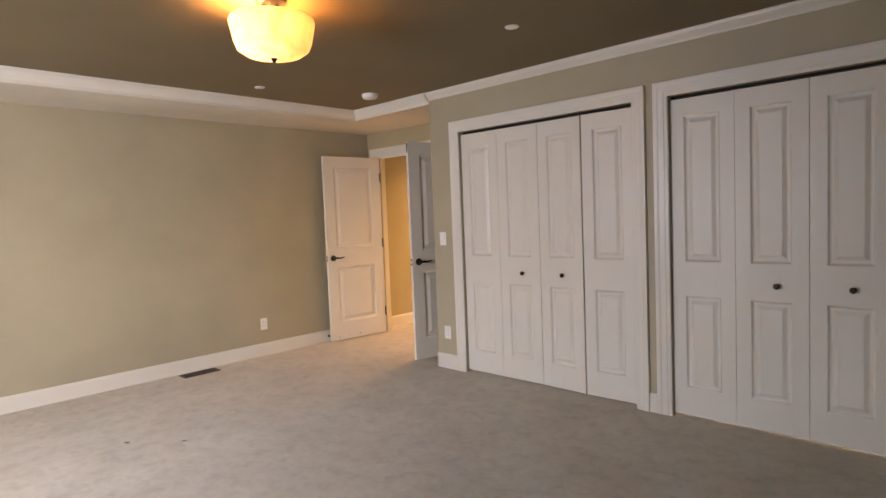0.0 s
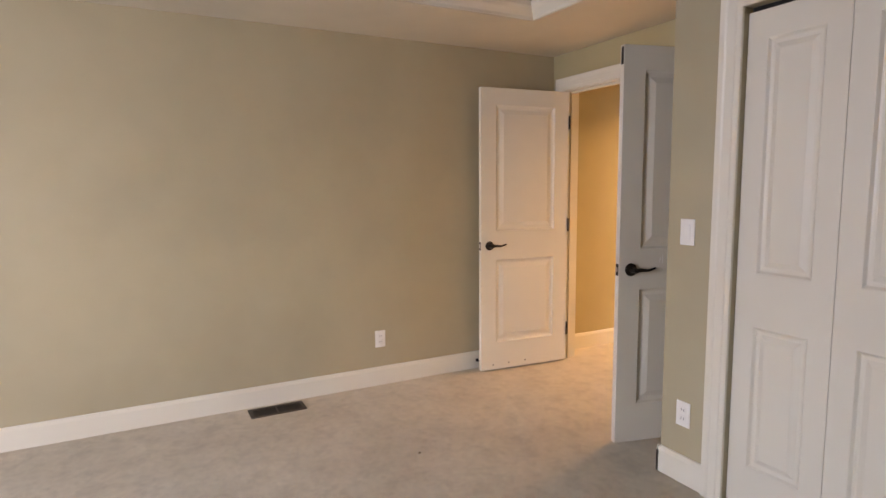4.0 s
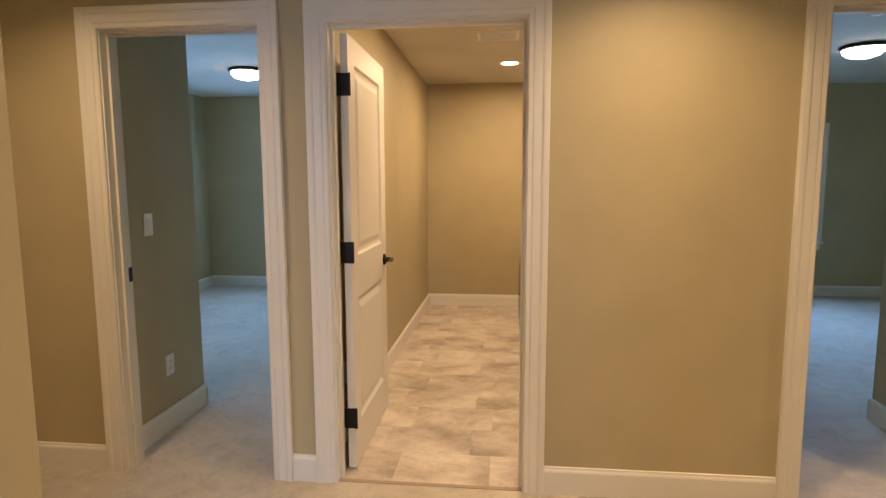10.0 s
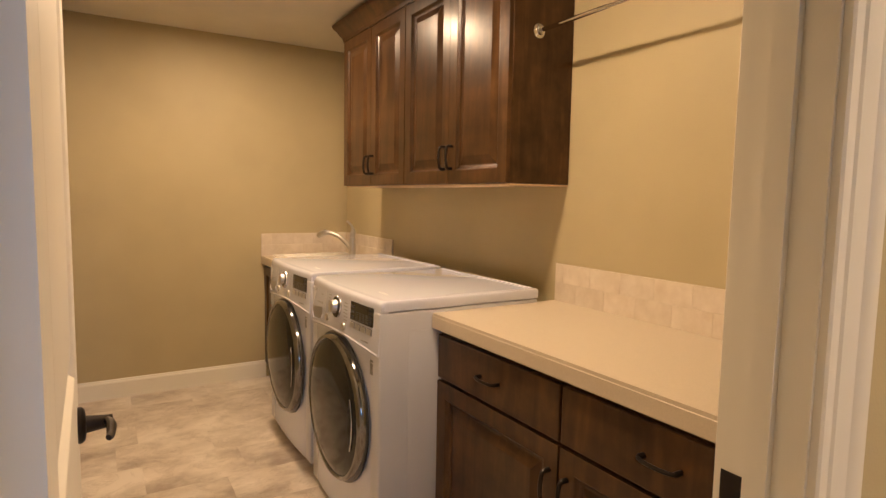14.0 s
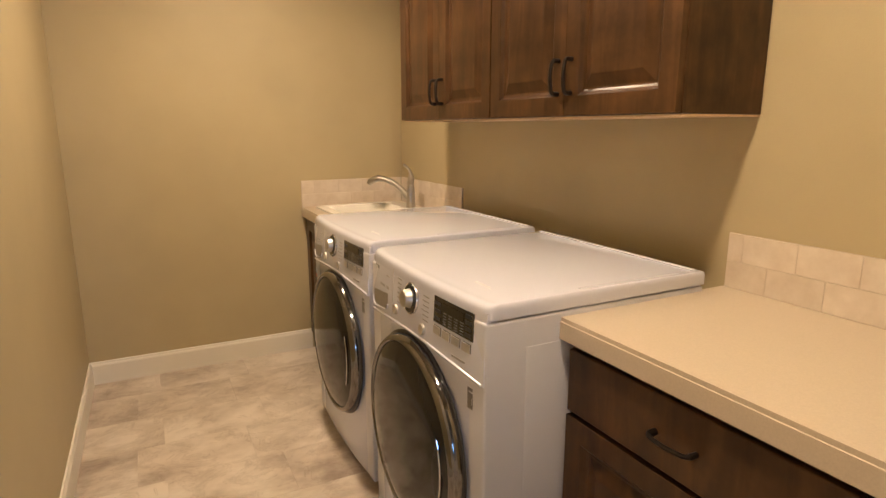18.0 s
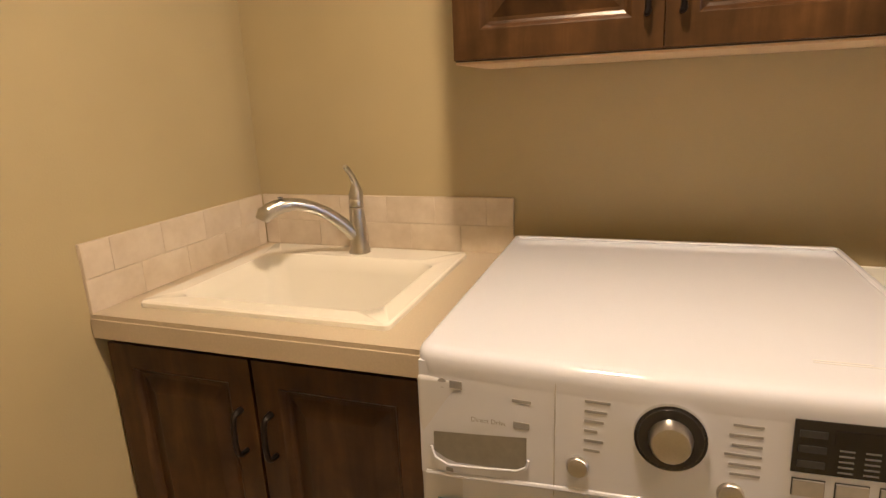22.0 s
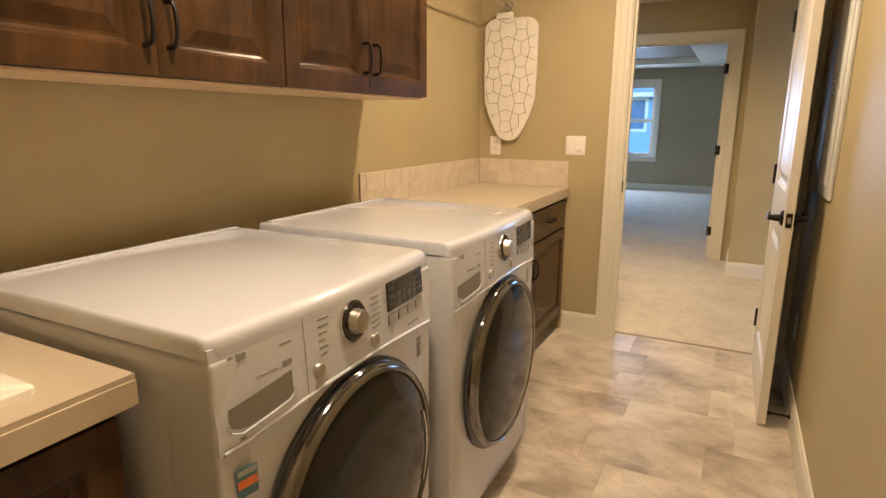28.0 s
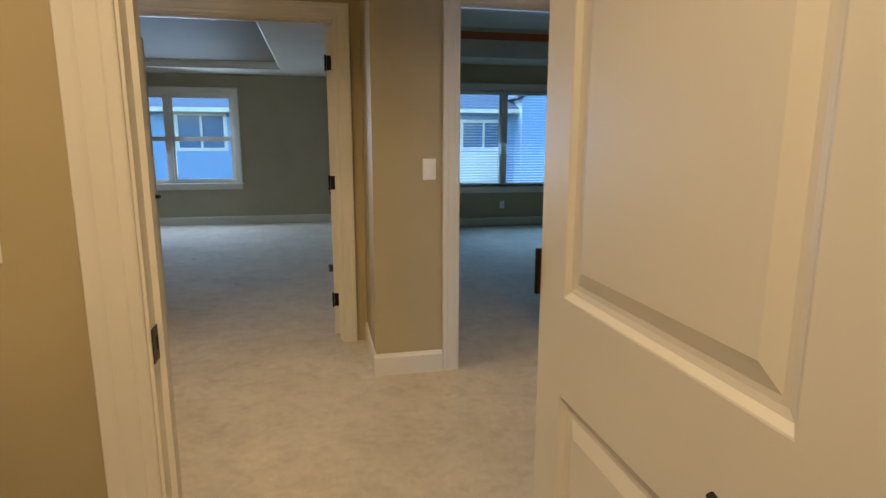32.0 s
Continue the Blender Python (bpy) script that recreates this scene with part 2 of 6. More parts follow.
def stained_wood():
    m, nt, b = nodes("stained_wood", 0.3)
    vec = where(nt)
    mp = add(nt, "ShaderNodeMapping")
    mp.inputs["Scale"].default_value = (6.0, 6.0, 0.7)
    nt.links.new(vec, mp.inputs["Vector"])
    info = nt.nodes.new("ShaderNodeObjectInfo")
    off = nt.nodes.new("ShaderNodeVectorMath")
    off.operation = "ADD"
    comb = nt.nodes.new("ShaderNodeCombineXYZ")
    sc = nt.nodes.new("ShaderNodeMath")
    sc.operation = "MULTIPLY"
    sc.inputs[1].default_value = 23.0
    nt.links.new(info.outputs["Random"], sc.inputs[0])
    for i in range(3):
        nt.links.new(sc.outputs[0], comb.inputs[i])
    nt.links.new(mp.outputs[0], off.inputs[0])
    nt.links.new(comb.outputs[0], off.inputs[1])
    grain = add(nt, "ShaderNodeTexNoise", Scale=4.0, Detail=5.0, Roughness=0.5, Distortion=0.9)
    nt.links.new(off.outputs[0], grain.inputs["Vector"])
    blotch = noise_of(nt, vec, 7.0, 5, 0.6)
    c1 = ramp(nt, grain.outputs["Fac"], [(0.28, (0.040, 0.0190, 0.0068)), (0.52, (0.064, 0.0308, 0.0110)), (0.76, (0.092, 0.0455, 0.0165))])
    c2 = ramp(nt, blotch, [(0.30, (0.30, 0.28, 0.27)), (0.52, (0.86, 0.85, 0.84)), (0.72, (1.35, 1.33, 1.28))])
    nt.links.new(mixed(nt, 0.8, c1, c2, "MULTIPLY"), b.inputs["Base Color"])
    bump(nt, b, grain.outputs["Fac"], 0.12, 0.001)
    b.inputs["Coat Weight"].default_value = 0.10
    b.inputs["Specular IOR Level"].default_value = 0.25
    b.inputs["Coat Roughness"].default_value = 0.22
    return m


M_WOOD = stained_wood()
M_UNDERSIDE = plain("cabinet_underside", (0.68, 0.50, 0.30), 0.45, 0.0, 30, 0.08)


def glass(name, rough=0.0, tint=(0.95, 0.97, 0.98)):
    m = bpy.data.materials.new(name)
    m.use_nodes = True
    nt = m.node_tree
    nt.nodes.clear()
    out = nt.nodes.new("ShaderNodeOutputMaterial")
    tr = nt.nodes.new("ShaderNodeBsdfTransparent")
    tr.inputs[0].default_value = (*tint, 1)
    gl = nt.nodes.new("ShaderNodeBsdfGlossy")
    gl.inputs["Roughness"].default_value = rough
    fr = nt.nodes.new("ShaderNodeFresnel")
    mx = nt.nodes.new("ShaderNodeMixShader")
    nt.links.new(fr.outputs[0], mx.inputs[0])
    nt.links.new(tr.outputs[0], mx.inputs[1])
    nt.links.new(gl.outputs[0], mx.inputs[2])
    nt.links.new(mx.outputs[0], out.inputs[0])
    return m


M_GLASS = glass("window_glass")


def door_glass():
    m, nt, b = nodes("smoked_glass", 0.10, 0.0, (0.030, 0.028, 0.026))
    b.inputs["IOR"].default_value = 1.36
    vec = where(nt)
    nt.links.new(ramp(nt, noise_of(nt, vec, 2.5, 2), [(0.3, (0.012, 0.0115, 0.010)), (0.7, (0.022, 0.021, 0.018))]), b.inputs["Base Color"])
    return m


M_SMOKED = door_glass()


def glowing(name, color, strength, rough=0.4):
    m, nt, b = nodes(name, rough, 0.0, (0.8, 0.7, 0.5))
    b.inputs["Emission Color"].default_value = (*color, 1)
    b.inputs["Emission Strength"].default_value = strength
    return m


M_CANGLOW = glowing("downlight_lens", (1.0, 0.80, 0.55), 4.0)
M_ROOMGLOW = glowing("flush_lamp_glass", (1.0, 0.84, 0.62), 1.3)

# ---- building helpers ----
def box(bm, x0, x1, y0, y1, z0, z1):
    vs = [bm.verts.new((x, y, z)) for x in (x0, x1) for y in (y0, y1) for z in (z0, z1)]
    for f in ((0, 1, 3, 2), (4, 6, 7, 5), (0, 4, 5, 1), (2, 3, 7, 6), (0, 2, 6, 4), (1, 5, 7, 3)):
        bm.faces.new([vs[i] for i in f])
    return vs


def soften(bm, w, seg=2):
    bmesh.ops.bevel(bm, geom=list(bm.edges), offset=w, segments=seg, affect="EDGES", profile=0.5, clamp_overlap=True)


def mesh_of(name, bm, mat, smooth=False):
    bmesh.ops.recalc_face_normals(bm, faces=bm.faces)
    me = bpy.data.meshes.new(name)
    bm.to_mesh(me)
    bm.free()
    for m in (mat if isinstance(mat, (list, tuple)) else [mat]):
        me.materials.append(m)
    if smooth:
        me.shade_smooth()
        me.set_sharp_from_angle(angle=radians(smooth if smooth is not True else 35))
    return me


def part(name, bm, mat, parent=None, label="", smooth=False, at=None):
    ob = new(name, mesh_of(name, bm, mat, smooth))
    if parent is not None:
        ob.parent = parent
    if at is not None:
        ob.matrix_local = at
    if label:
        ob["label"] = label
    return ob


def thing(name, m, label, category, group="", kind=""):
    ob = new(name)
    ob.empty_display_size = 0.1
    ob.matrix_world = m
    return tagged(ob, label, category, group, kind)


def boxes(*dims, bevel=0.0, seg=2):
    bm = bmesh.new()
    for d in dims:
        if bevel:
            b2 = bmesh.new()
            box(b2, *d)
            soften(b2, bevel, seg)
            tmp = bpy.data.meshes.new("tmp")
            b2.to_mesh(tmp)
            b2.free()
            bm.from_mesh(tmp)
            bpy.data.meshes.remove(tmp)
        else:
            box(bm, *d)
    return bm


def lathe(profile, seg=32, axis="z"):
    """A turned body: profile of (radius, height)."""
    bm = bmesh.new()
    rings = []
    for r, h in profile:
        if r < 1e-6:
            rings.append([bm.verts.new((0, 0, h))])
        else:
            rings.append([bm.verts.new((r * math.cos(2 * math.pi * i / seg), r * math.sin(2 * math.pi * i / seg), h)) for i in range(seg)])
    for a, b in zip(rings, rings[1:]):
        for i in range(seg):
            j = (i + 1) % seg
            if len(a) == 1 and len(b) == 1:
                continue
            if len(a) == 1:
                bm.faces.new((a[0], b[j], b[i]))
            elif len(b) == 1:
                bm.faces.new((a[i], a[j], b[0]))
            else:
                bm.faces.new((a[i], a[j], b[j], b[i]))
    if axis == "x":
        bmesh.ops.rotate(bm, verts=bm.verts, cent=(0, 0, 0), matrix=Matrix.Rotation(radians(-90), 3, "Y"))
    elif axis == "y":
        bmesh.ops.rotate(bm, verts=bm.verts, cent=(0, 0, 0), matrix=Matrix.Rotation(radians(90), 3, "X"))
    return bm


def tube(points, radii, seg=12, flat=1.0):
    """A round bar along points, with a radius at each; flat squeezes it along its second cross axis."""
    bm = bmesh.new()
    pts = [Vector(p) for p in points]
    rings, side = [], None
    for i, p in enumerate(pts):
        d = (pts[min(i + 1, len(pts) - 1)] - pts[max(i - 1, 0)]).normalized()
        if side is None:
            side = d.orthogonal().normalized()
        side = (side - d * side.dot(d)).normalized()
        up = d.cross(side)
        r = radii[i] if isinstance(radii, (list, tuple)) else radii
        rings.append([bm.verts.new(p + side * r * math.cos(2 * math.pi * k / seg) + up * r * flat * math.sin(2 * math.pi * k / seg)) for k in range(seg)])
    for a, b in zip(rings, rings[1:]):
        for k in range(seg):
            bm.faces.new((a[k], a[(k + 1) % seg], b[(k + 1) % seg], b[k]))
    bm.faces.new(rings[0][::-1])
    bm.faces.new(rings[-1])
    return bm


def curve_points(ctrl, n=8):
    """Smooth points through control points (Catmull-Rom)."""
    c = [Vector(p) for p in ctrl]
    c = [c[0] * 2 - c[1]] + c + [c[-1] * 2 - c[-2]]
    out = []
    for i in range(1, len(c) - 2):
        for k in range(n):
            t = k / n
            a, b, d, e = c[i - 1], c[i], c[i + 1], c[i + 2]
            out.append(0.5 * ((2 * b) + (d - a) * t + (2 * a - 5 * b + 4 * d - e) * t * t + (3 * b - a - 3 * d + e) * t ** 3))
    out.append(c[-2])
    return out


def panel_slab(W, H, T, panels, prof, both=True, edge=0.0):
    """A slab from (0,0,0) to (W,T,H), front at y=0, with moulded panels (x0,x1,z0,z1); prof: (inset, depth) steps from the panel's edge inwards."""
    bm = bmesh.new()
    xs = sorted({0, W, *[p[0] for p in panels], *[p[1] for p in panels]})
    zs = sorted({0, H, *[p[2] for p in panels], *[p[3] for p in panels]})
    def face_side(y, sgn, with_panels):
        cache = {}
        def v(x, yy, z):
            k = (round(x, 5), round(yy, 5), round(z, 5))
            if k not in cache:
                cache[k] = bm.verts.new((x, yy, z))
            return cache[k]
        for i in range(len(xs) - 1):
            for j in range(len(zs) - 1):
                cx, cz = (xs[i] + xs[i + 1]) / 2, (zs[j] + zs[j + 1]) / 2
                if with_panels and any(p[0] < cx < p[1] and p[2] < cz < p[3] for p in panels):
                    continue
                bm.faces.new((v(xs[i], y, zs[j]), v(xs[i + 1], y, zs[j]), v(xs[i + 1], y, zs[j + 1]), v(xs[i], y, zs[j + 1])))
        if with_panels:
            for x0, x1, z0, z1 in panels:
                gx = [x for x in xs if x0 <= x <= x1]
                rings = [(0, 0)] + list(prof)
                prev = None
                for ins, dep in rings:
                    yy = y + sgn * dep
                    ring = [v(x0 + ins, yy, z0 + ins), v(x1 - ins, yy, z0 + ins), v(x1 - ins, yy, z1 - ins), v(x0 + ins, yy, z1 - ins)]
                    if prev:
                        for k in range(4):
                            bm.faces.new((prev[k], prev[(k + 1) % 4], ring[(k + 1) % 4], ring[k]))
                    prev = ring
                bm.faces.new(prev)
    face_side(0, 1, True)
    face_side(T, -1, both)
    for x in (0, W):
        bm.faces.new([bm.verts.new(p) for p in ((x, 0, 0), (x, T, 0), (x, T, H), (x, 0, H))])
    for z in (0, H):
        bm.faces.new([bm.verts.new(p) for p in ((0, 0, z), (W, 0, z), (W, T, z), (0, T, z))])
    bmesh.ops.remove_doubles(bm, verts=bm.verts, dist=1e-5)
    return bm


def sweep_u(x0, x1, h, profile, z0=0.0, sill=False):
    """A mitred casing round an opening x0..x1 up to h in the plane y=0: profile of (outwards, proud)."""
    bm = bmesh.new()
    rows = []
    for u, v in profile:
        pts = [(x0 - u, z0), (x0 - u, h + u), (x1 + u, h + u), (x1 + u, z0)]
        if sill:
            pts = [(x0 - u, z0 - u), (x0 - u, h + u), (x1 + u, h + u), (x1 + u, z0 - u), (x0 - u, z0 - u)]
        rows.append([bm.verts.new((x, -v, z)) for x, z in pts])
    for a, b in zip(rows, rows[1:]):
        for i in range(len(a) - 1):
            bm.faces.new((a[i], a[i + 1], b[i + 1], b[i]))
    if not sill:
        for k in (0, -1):
            bm.faces.new([r[k] for r in rows])
    bmesh.ops.remove_doubles(bm, verts=bm.verts, dist=1e-5)
    return bm


CASING = [(0.0, 0.0), (0.0, 0.010), (0.004, 0.013), (0.022, 0.013), (0.026, 0.016), (0.060, 0.018), (0.066, 0.022), (0.072, 0.024), (0.090, 0.024), (0.092, 0.021), (0.092, 0.0)]


def run(p0, p1, profile, ends=True):
    """A straight moulding from p0 to p1 (level); profile of (proud, height); proud points to the left of the way."""
    a, b = Vector(p0), Vector(p1)
    d = (b - a).normalized()
    left = Vector((-d.y, d.x, 0))
    bm = bmesh.new()
    ra = [bm.verts.new(a + left * u + Vector((0, 0, z))) for u, z in profile]
    rb = [bm.verts.new(b + left * u + Vector((0, 0, z))) for u, z in profile]
    n = len(profile)
    for i in range(n):
        j = (i + 1) % n
        bm.faces.new((ra[i], ra[j], rb[j], rb[i]))
    bm.faces.new(ra[::-1])
    bm.faces.new(rb)
    return bm


BASEB = [(0, 0), (0.014, 0), (0.014, 0.104), (0.012, 0.111), (0.009, 0.116), (0.007, 0.125), (0.0, 0.127)]


def wall_box(name, horizontal, a0, a1, b0, b1, z0, z1, openings=(), mat=None, kind="structure", label="", room=""):
    """A wall along x (horizontal) or y, from a0 to a1, thickness b0..b1, with openings (a, b, zlo, zhi) right through it."""
    bm = bmesh.new()
    us = sorted({a0, a1, *[o[0] for o in openings], *[o[1] for o in openings]})
    zs = sorted({z0, z1, *[o[2] for o in openings], *[o[3] for o in openings]})
    made = {}
    def v(i, t, k):
        if (i, t, k) not in made:
            u, w = us[i], (b0, b1)[t]
            made[i, t, k] = bm.verts.new((u, w, zs[k]) if horizontal else (w, u, zs[k]))
        return made[i, t, k]
    def solid(i, k):
        if not (0 <= i < len(us) - 1 and 0 <= k < len(zs) - 1):
            return False
        u, z = (us[i] + us[i + 1]) / 2, (zs[k] + zs[k + 1]) / 2
        return not any(o[0] < u < o[1] and o[2] < z < o[3] for o in openings)
    for i in range(len(us) - 1):
        for k in range(len(zs) - 1):
            if not solid(i, k):
                continue
            for t in (0, 1):
                bm.faces.new((v(i, t, k), v(i + 1, t, k), v(i + 1, t, k + 1), v(i, t, k + 1)))
            for d, e in ((-1, i), (1, i + 1)):
                if not solid(i + d, k):
                    bm.faces.new((v(e, 0, k), v(e, 1, k), v(e, 1, k + 1), v(e, 0, k + 1)))
            for d, e in ((-1, k), (1, k + 1)):
                if not solid(i, k + d):
                    bm.faces.new((v(i, 0, e), v(i + 1, 0, e), v(i + 1, 1, e), v(i, 1, e)))
    ob = part(name, bm, mat or M_WALL)
    return tagged(ob, label or "tan painted drywall wall with light texture", "wall", kind=kind)


CEIL = 2.44
DH = 2.06
# ---- walls ----
wall_box("wall_master_west", False, -1.42, 4.42, -4.08, -3.96, 0, 2.60, mat=M_WALL_DAYLIT)
wall_box("wall_master_north", True, -2.19, 2.25, 3.69, 3.81, 0, 2.60, [(-1.858, -0.322, 0, 2.05), (-0.082, 1.44, 0, 2.05)], mat=M_WALL_DAYLIT)
wall_box("wall_alcove_east", False, 3.81, 4.42, -2.19, -2.07, 0, 2.60, mat=M_WALL_DAYLIT)
wall_box("wall_master_door", True, -4.083, -2.07, 4.42, 4.54, 0, 2.60, [(-3.815, -2.285, 0, DH)])
wall_box("wall_master_south", True, -4.08, 2.37, -1.56, -1.42, 0, 2.60, [(-2.43, 0.42, 0.66, 2.04)], mat=M_WALL_DAYLIT)
wall_box("wall_loft_south", True, -8.2, -4.08, -0.57, -0.43, 0, 2.95, [(-7.48, -5.66, 0.62, 2.10)])
wall_box("wall_master_east", False, -1.42, 3.69, 2.25, 2.37, 0, 2.60, mat=M_WALL_DAYLIT)
wall_box("wall_closet_back", True, -2.07, 2.37, 4.42, 4.54, 0, 2.60)
wall_box("wall_hall_west", False, 4.54, 5.155, -4.095, -3.975, 0, CEIL)
wall_box("wall_hall_southwest", True, -6.3, -4.095, 5.035, 5.155, 0, CEIL, [(-5.24, -4.455, 0, DH)])
wall_box("wall_hall_end", False, 5.165, 7.04, -6.3, -6.18, 0, CEIL)
wall_box("wall_hall_north", True, -8.2, 2.4, 7.04, 7.155, 0, 2.56, [(-5.245, -4.505, 0, DH), (-4.205, -3.352, 0, DH), (-2.19, -1.40, 0, DH)])
wall_box("wall_hall_east", False, 4.54, 7.04, 1.1, 1.22, 0, CEIL)
wall_box("wall_laundry_west", False, 7.155, 10.94, -4.41, -4.294, 0, 2.56)
wall_box("wall_laundry_east", False, 7.155, 10.94, -2.43, -2.315, 0, 2.56)
wall_box("wall_laundry_north", True, -4.41, -2.315, 10.94, 11.06, 0, 2.56)
wall_box("wall_north_west", True, -7.52, -4.41, 11.95, 12.07, 0, 2.56, [(-6.45, -5.05, 0.70, 2.02)])
wall_box("wall_bedroom_west", False, 7.155, 11.95, -7.52, -7.40, 0, 2.56, [(8.7, 10.6, 0.70, 2.02)])
wall_box("wall_closet_side", False, 7.155, 7.88, -5.43, -5.31, 0, 2.56)
wall_box("wall_closet_front", True, -7.40, -5.43, 7.76, 7.88, 0, 2.56)
wall_box("wall_bedroom_inner", False, 10.94, 11.95, -4.53, -4.41, 0, 2.56)
wall_box("wall_north_east", True, -2.435, 1.72, 11.85, 11.97, 0, 2.56, [(-1.75, 0.22, 0.66, 1.96)])
wall_box("wall_guest_east", False, 7.155, 11.85, 1.60, 1.72, 0, 2.56)
wall_box("wall_guest_inner", False, 11.06, 11.85, -2.435, -2.315, 0, 2.56)
wall_box("wall_guest_closet", False, 7.155, 8.03, -1.315, -1.195, 0, 2.56)
wall_box("wall_guest_closet_front", True, -1.195, 1.60, 7.91, 8.03, 0, 2.56)
wall_box("wall_loft_west", False, -0.57, 7.04, -8.32, -8.2, 0, 2.95)

# ---- floors ----
def slab(name, dims, mat, label, cat="floor"):
    bm = bmesh.new()
    for d in dims:
        box(bm, *d)
    return tagged(part(name, bm, mat), label, cat, kind="structure")


slab("floor", [(-8.4, 2.45, -1.6, 7.048, -0.2, 0.0), (-8.4, -4.35, 7.048, 12.1, -0.2, 0.0), (-2.37, 2.45, 7.048, 12.1, -0.2, 0.0)], M_CARPET, "beige cut-pile carpet with faint tracks and small stains")
slab("floor_laundry", [(-4.35, -2.37, 7.048, 11.0, -0.2, -0.006)], M_GROUT, "joints of stone-look vinyl floor")

# ---- ceilings ----
slab("ceiling", [(-8.3, 2.4, 4.54, 7.04, CEIL, CEIL + 0.1), (-4.41, -2.315, 7.155, 10.94, CEIL, CEIL + 0.1),
                 (-7.4, -4.41, 7.155, 11.95, 2.50, 2.6), (-2.315, 1.6, 7.155, 11.85, 2.50, 2.6)], M_CEIL, "off-white textured ceiling", "ceiling")
TRAY, SOFFIT, SX = 2.427, 2.332, -3.235
slab("ceiling_tray", [(SX, 1.40, -0.62, 3.69, TRAY, 2.65)], M_TRAY, "dark brown raised tray ceiling", "ceiling")
slab("ceiling_closet", [(-2.07, 2.25, 3.81, 4.42, 2.44, 2.6)], M_CEIL, "off-white closet ceiling", "ceiling")


def soffit_ring():
    """One flat ring round the tray, with the leg over the door alcove."""
    bm = bmesh.new()
    outer = [(-3.96, -1.42), (2.25, -1.42), (2.25, 3.69), (1.40, 3.69), (1.40, -0.62), (SX, -0.62), (SX, 3.69), (-2.19, 3.69), (-2.19, 4.42), (-3.96, 4.42)]
    lo = bm.faces.new([bm.verts.new((x, y, SOFFIT)) for x, y in outer])
    r = bmesh.ops.extrude_face_region(bm, geom=[lo])
    bmesh.ops.translate(bm, verts=[v for v in r["geom"] if isinstance(v, bmesh.types.BMVert)], vec=(0, 0, 2.65 - SOFFIT))
    return bm


tagged(part("ceiling_soffit", soffit_ring(), M_CEIL), "off-white soffit round the tray ceiling", "ceiling", kind="structure")
slab("ceiling_loft", [(-7.4, -5.0, 0.3, 4.2, 2.86, 2.95), (-8.2, -7.4, -0.43, 5.045, 2.466, 2.95), (-5.0, -4.08, -0.43, 5.045, 2.466, 2.95), (-7.4, -5.0, -0.43, 0.3, 2.466, 2.95), (-7.4, -5.0, 4.2, 5.045, 2.466, 2.95)], M_CEIL, "off-white tray ceiling", "ceiling")
slab("roof_deck", [(-8.6, 2.7, -1.9, 12.3, 2.96, 3.10)], M_DARK, "dark roof deck above the ceilings", "roof")

CROWN = [(0, 0), (0.012, 0), (0.014, 0.018), (0.030, 0.034), (0.050, 0.052), (0.066, 0.076), (0.070, 0.092), (0.078, 0.098), (0.078, 0.106), (0, 0.106)]


def moulding(name, p0, p1, prof, mat=None, label="white painted moulding", cat="trim"):
    return tagged(part(name, run(p0, p1, prof), mat or M_TRIM), label, cat, kind="structure")


CL = "white crown moulding at the tray ceiling"
CROWN1 = [(u * 0.62, z * 0.60) for u, z in CROWN]
CROWN2 = [(u * 0.75, z * 0.86) for u, z in CROWN]
CZ, CZ2 = TRAY - 0.063, TRAY - 0.0905
moulding("trim", (1.40, 3.69, CZ), (-2.235, 3.69, CZ), CROWN1, label=CL)
moulding("trim", (-2.19, 3.69, CZ2), (SX, 3.69, CZ2), CROWN2, label=CL)
moulding("trim", (SX, 3.69, CZ2), (SX, -0.62, CZ2), CROWN2, label=CL)
moulding("trim", (SX, -0.62, CZ2), (1.40, -0.62, CZ2), CROWN2, label=CL)
moulding("trim", (1.40, -0.62, CZ2), (1.40, 3.69, CZ2), CROWN2, label=CL)

BB = "white painted baseboard"
def bb(x0, y0, x1, y1, facing):
    """Baseboard along a wall face; facing: the side that it looks to."""
    a, b = (x0, y0), (x1, y1)
    flip = {"N": x1 < x0, "S": x1 > x0, "E": y1 > y0, "W": y1 < y0}[facing]
    if flip:
        a, b = b, a
    moulding("baseboard", (*a, 0), (*b, 0), BASEB, label=BB, cat="baseboard")


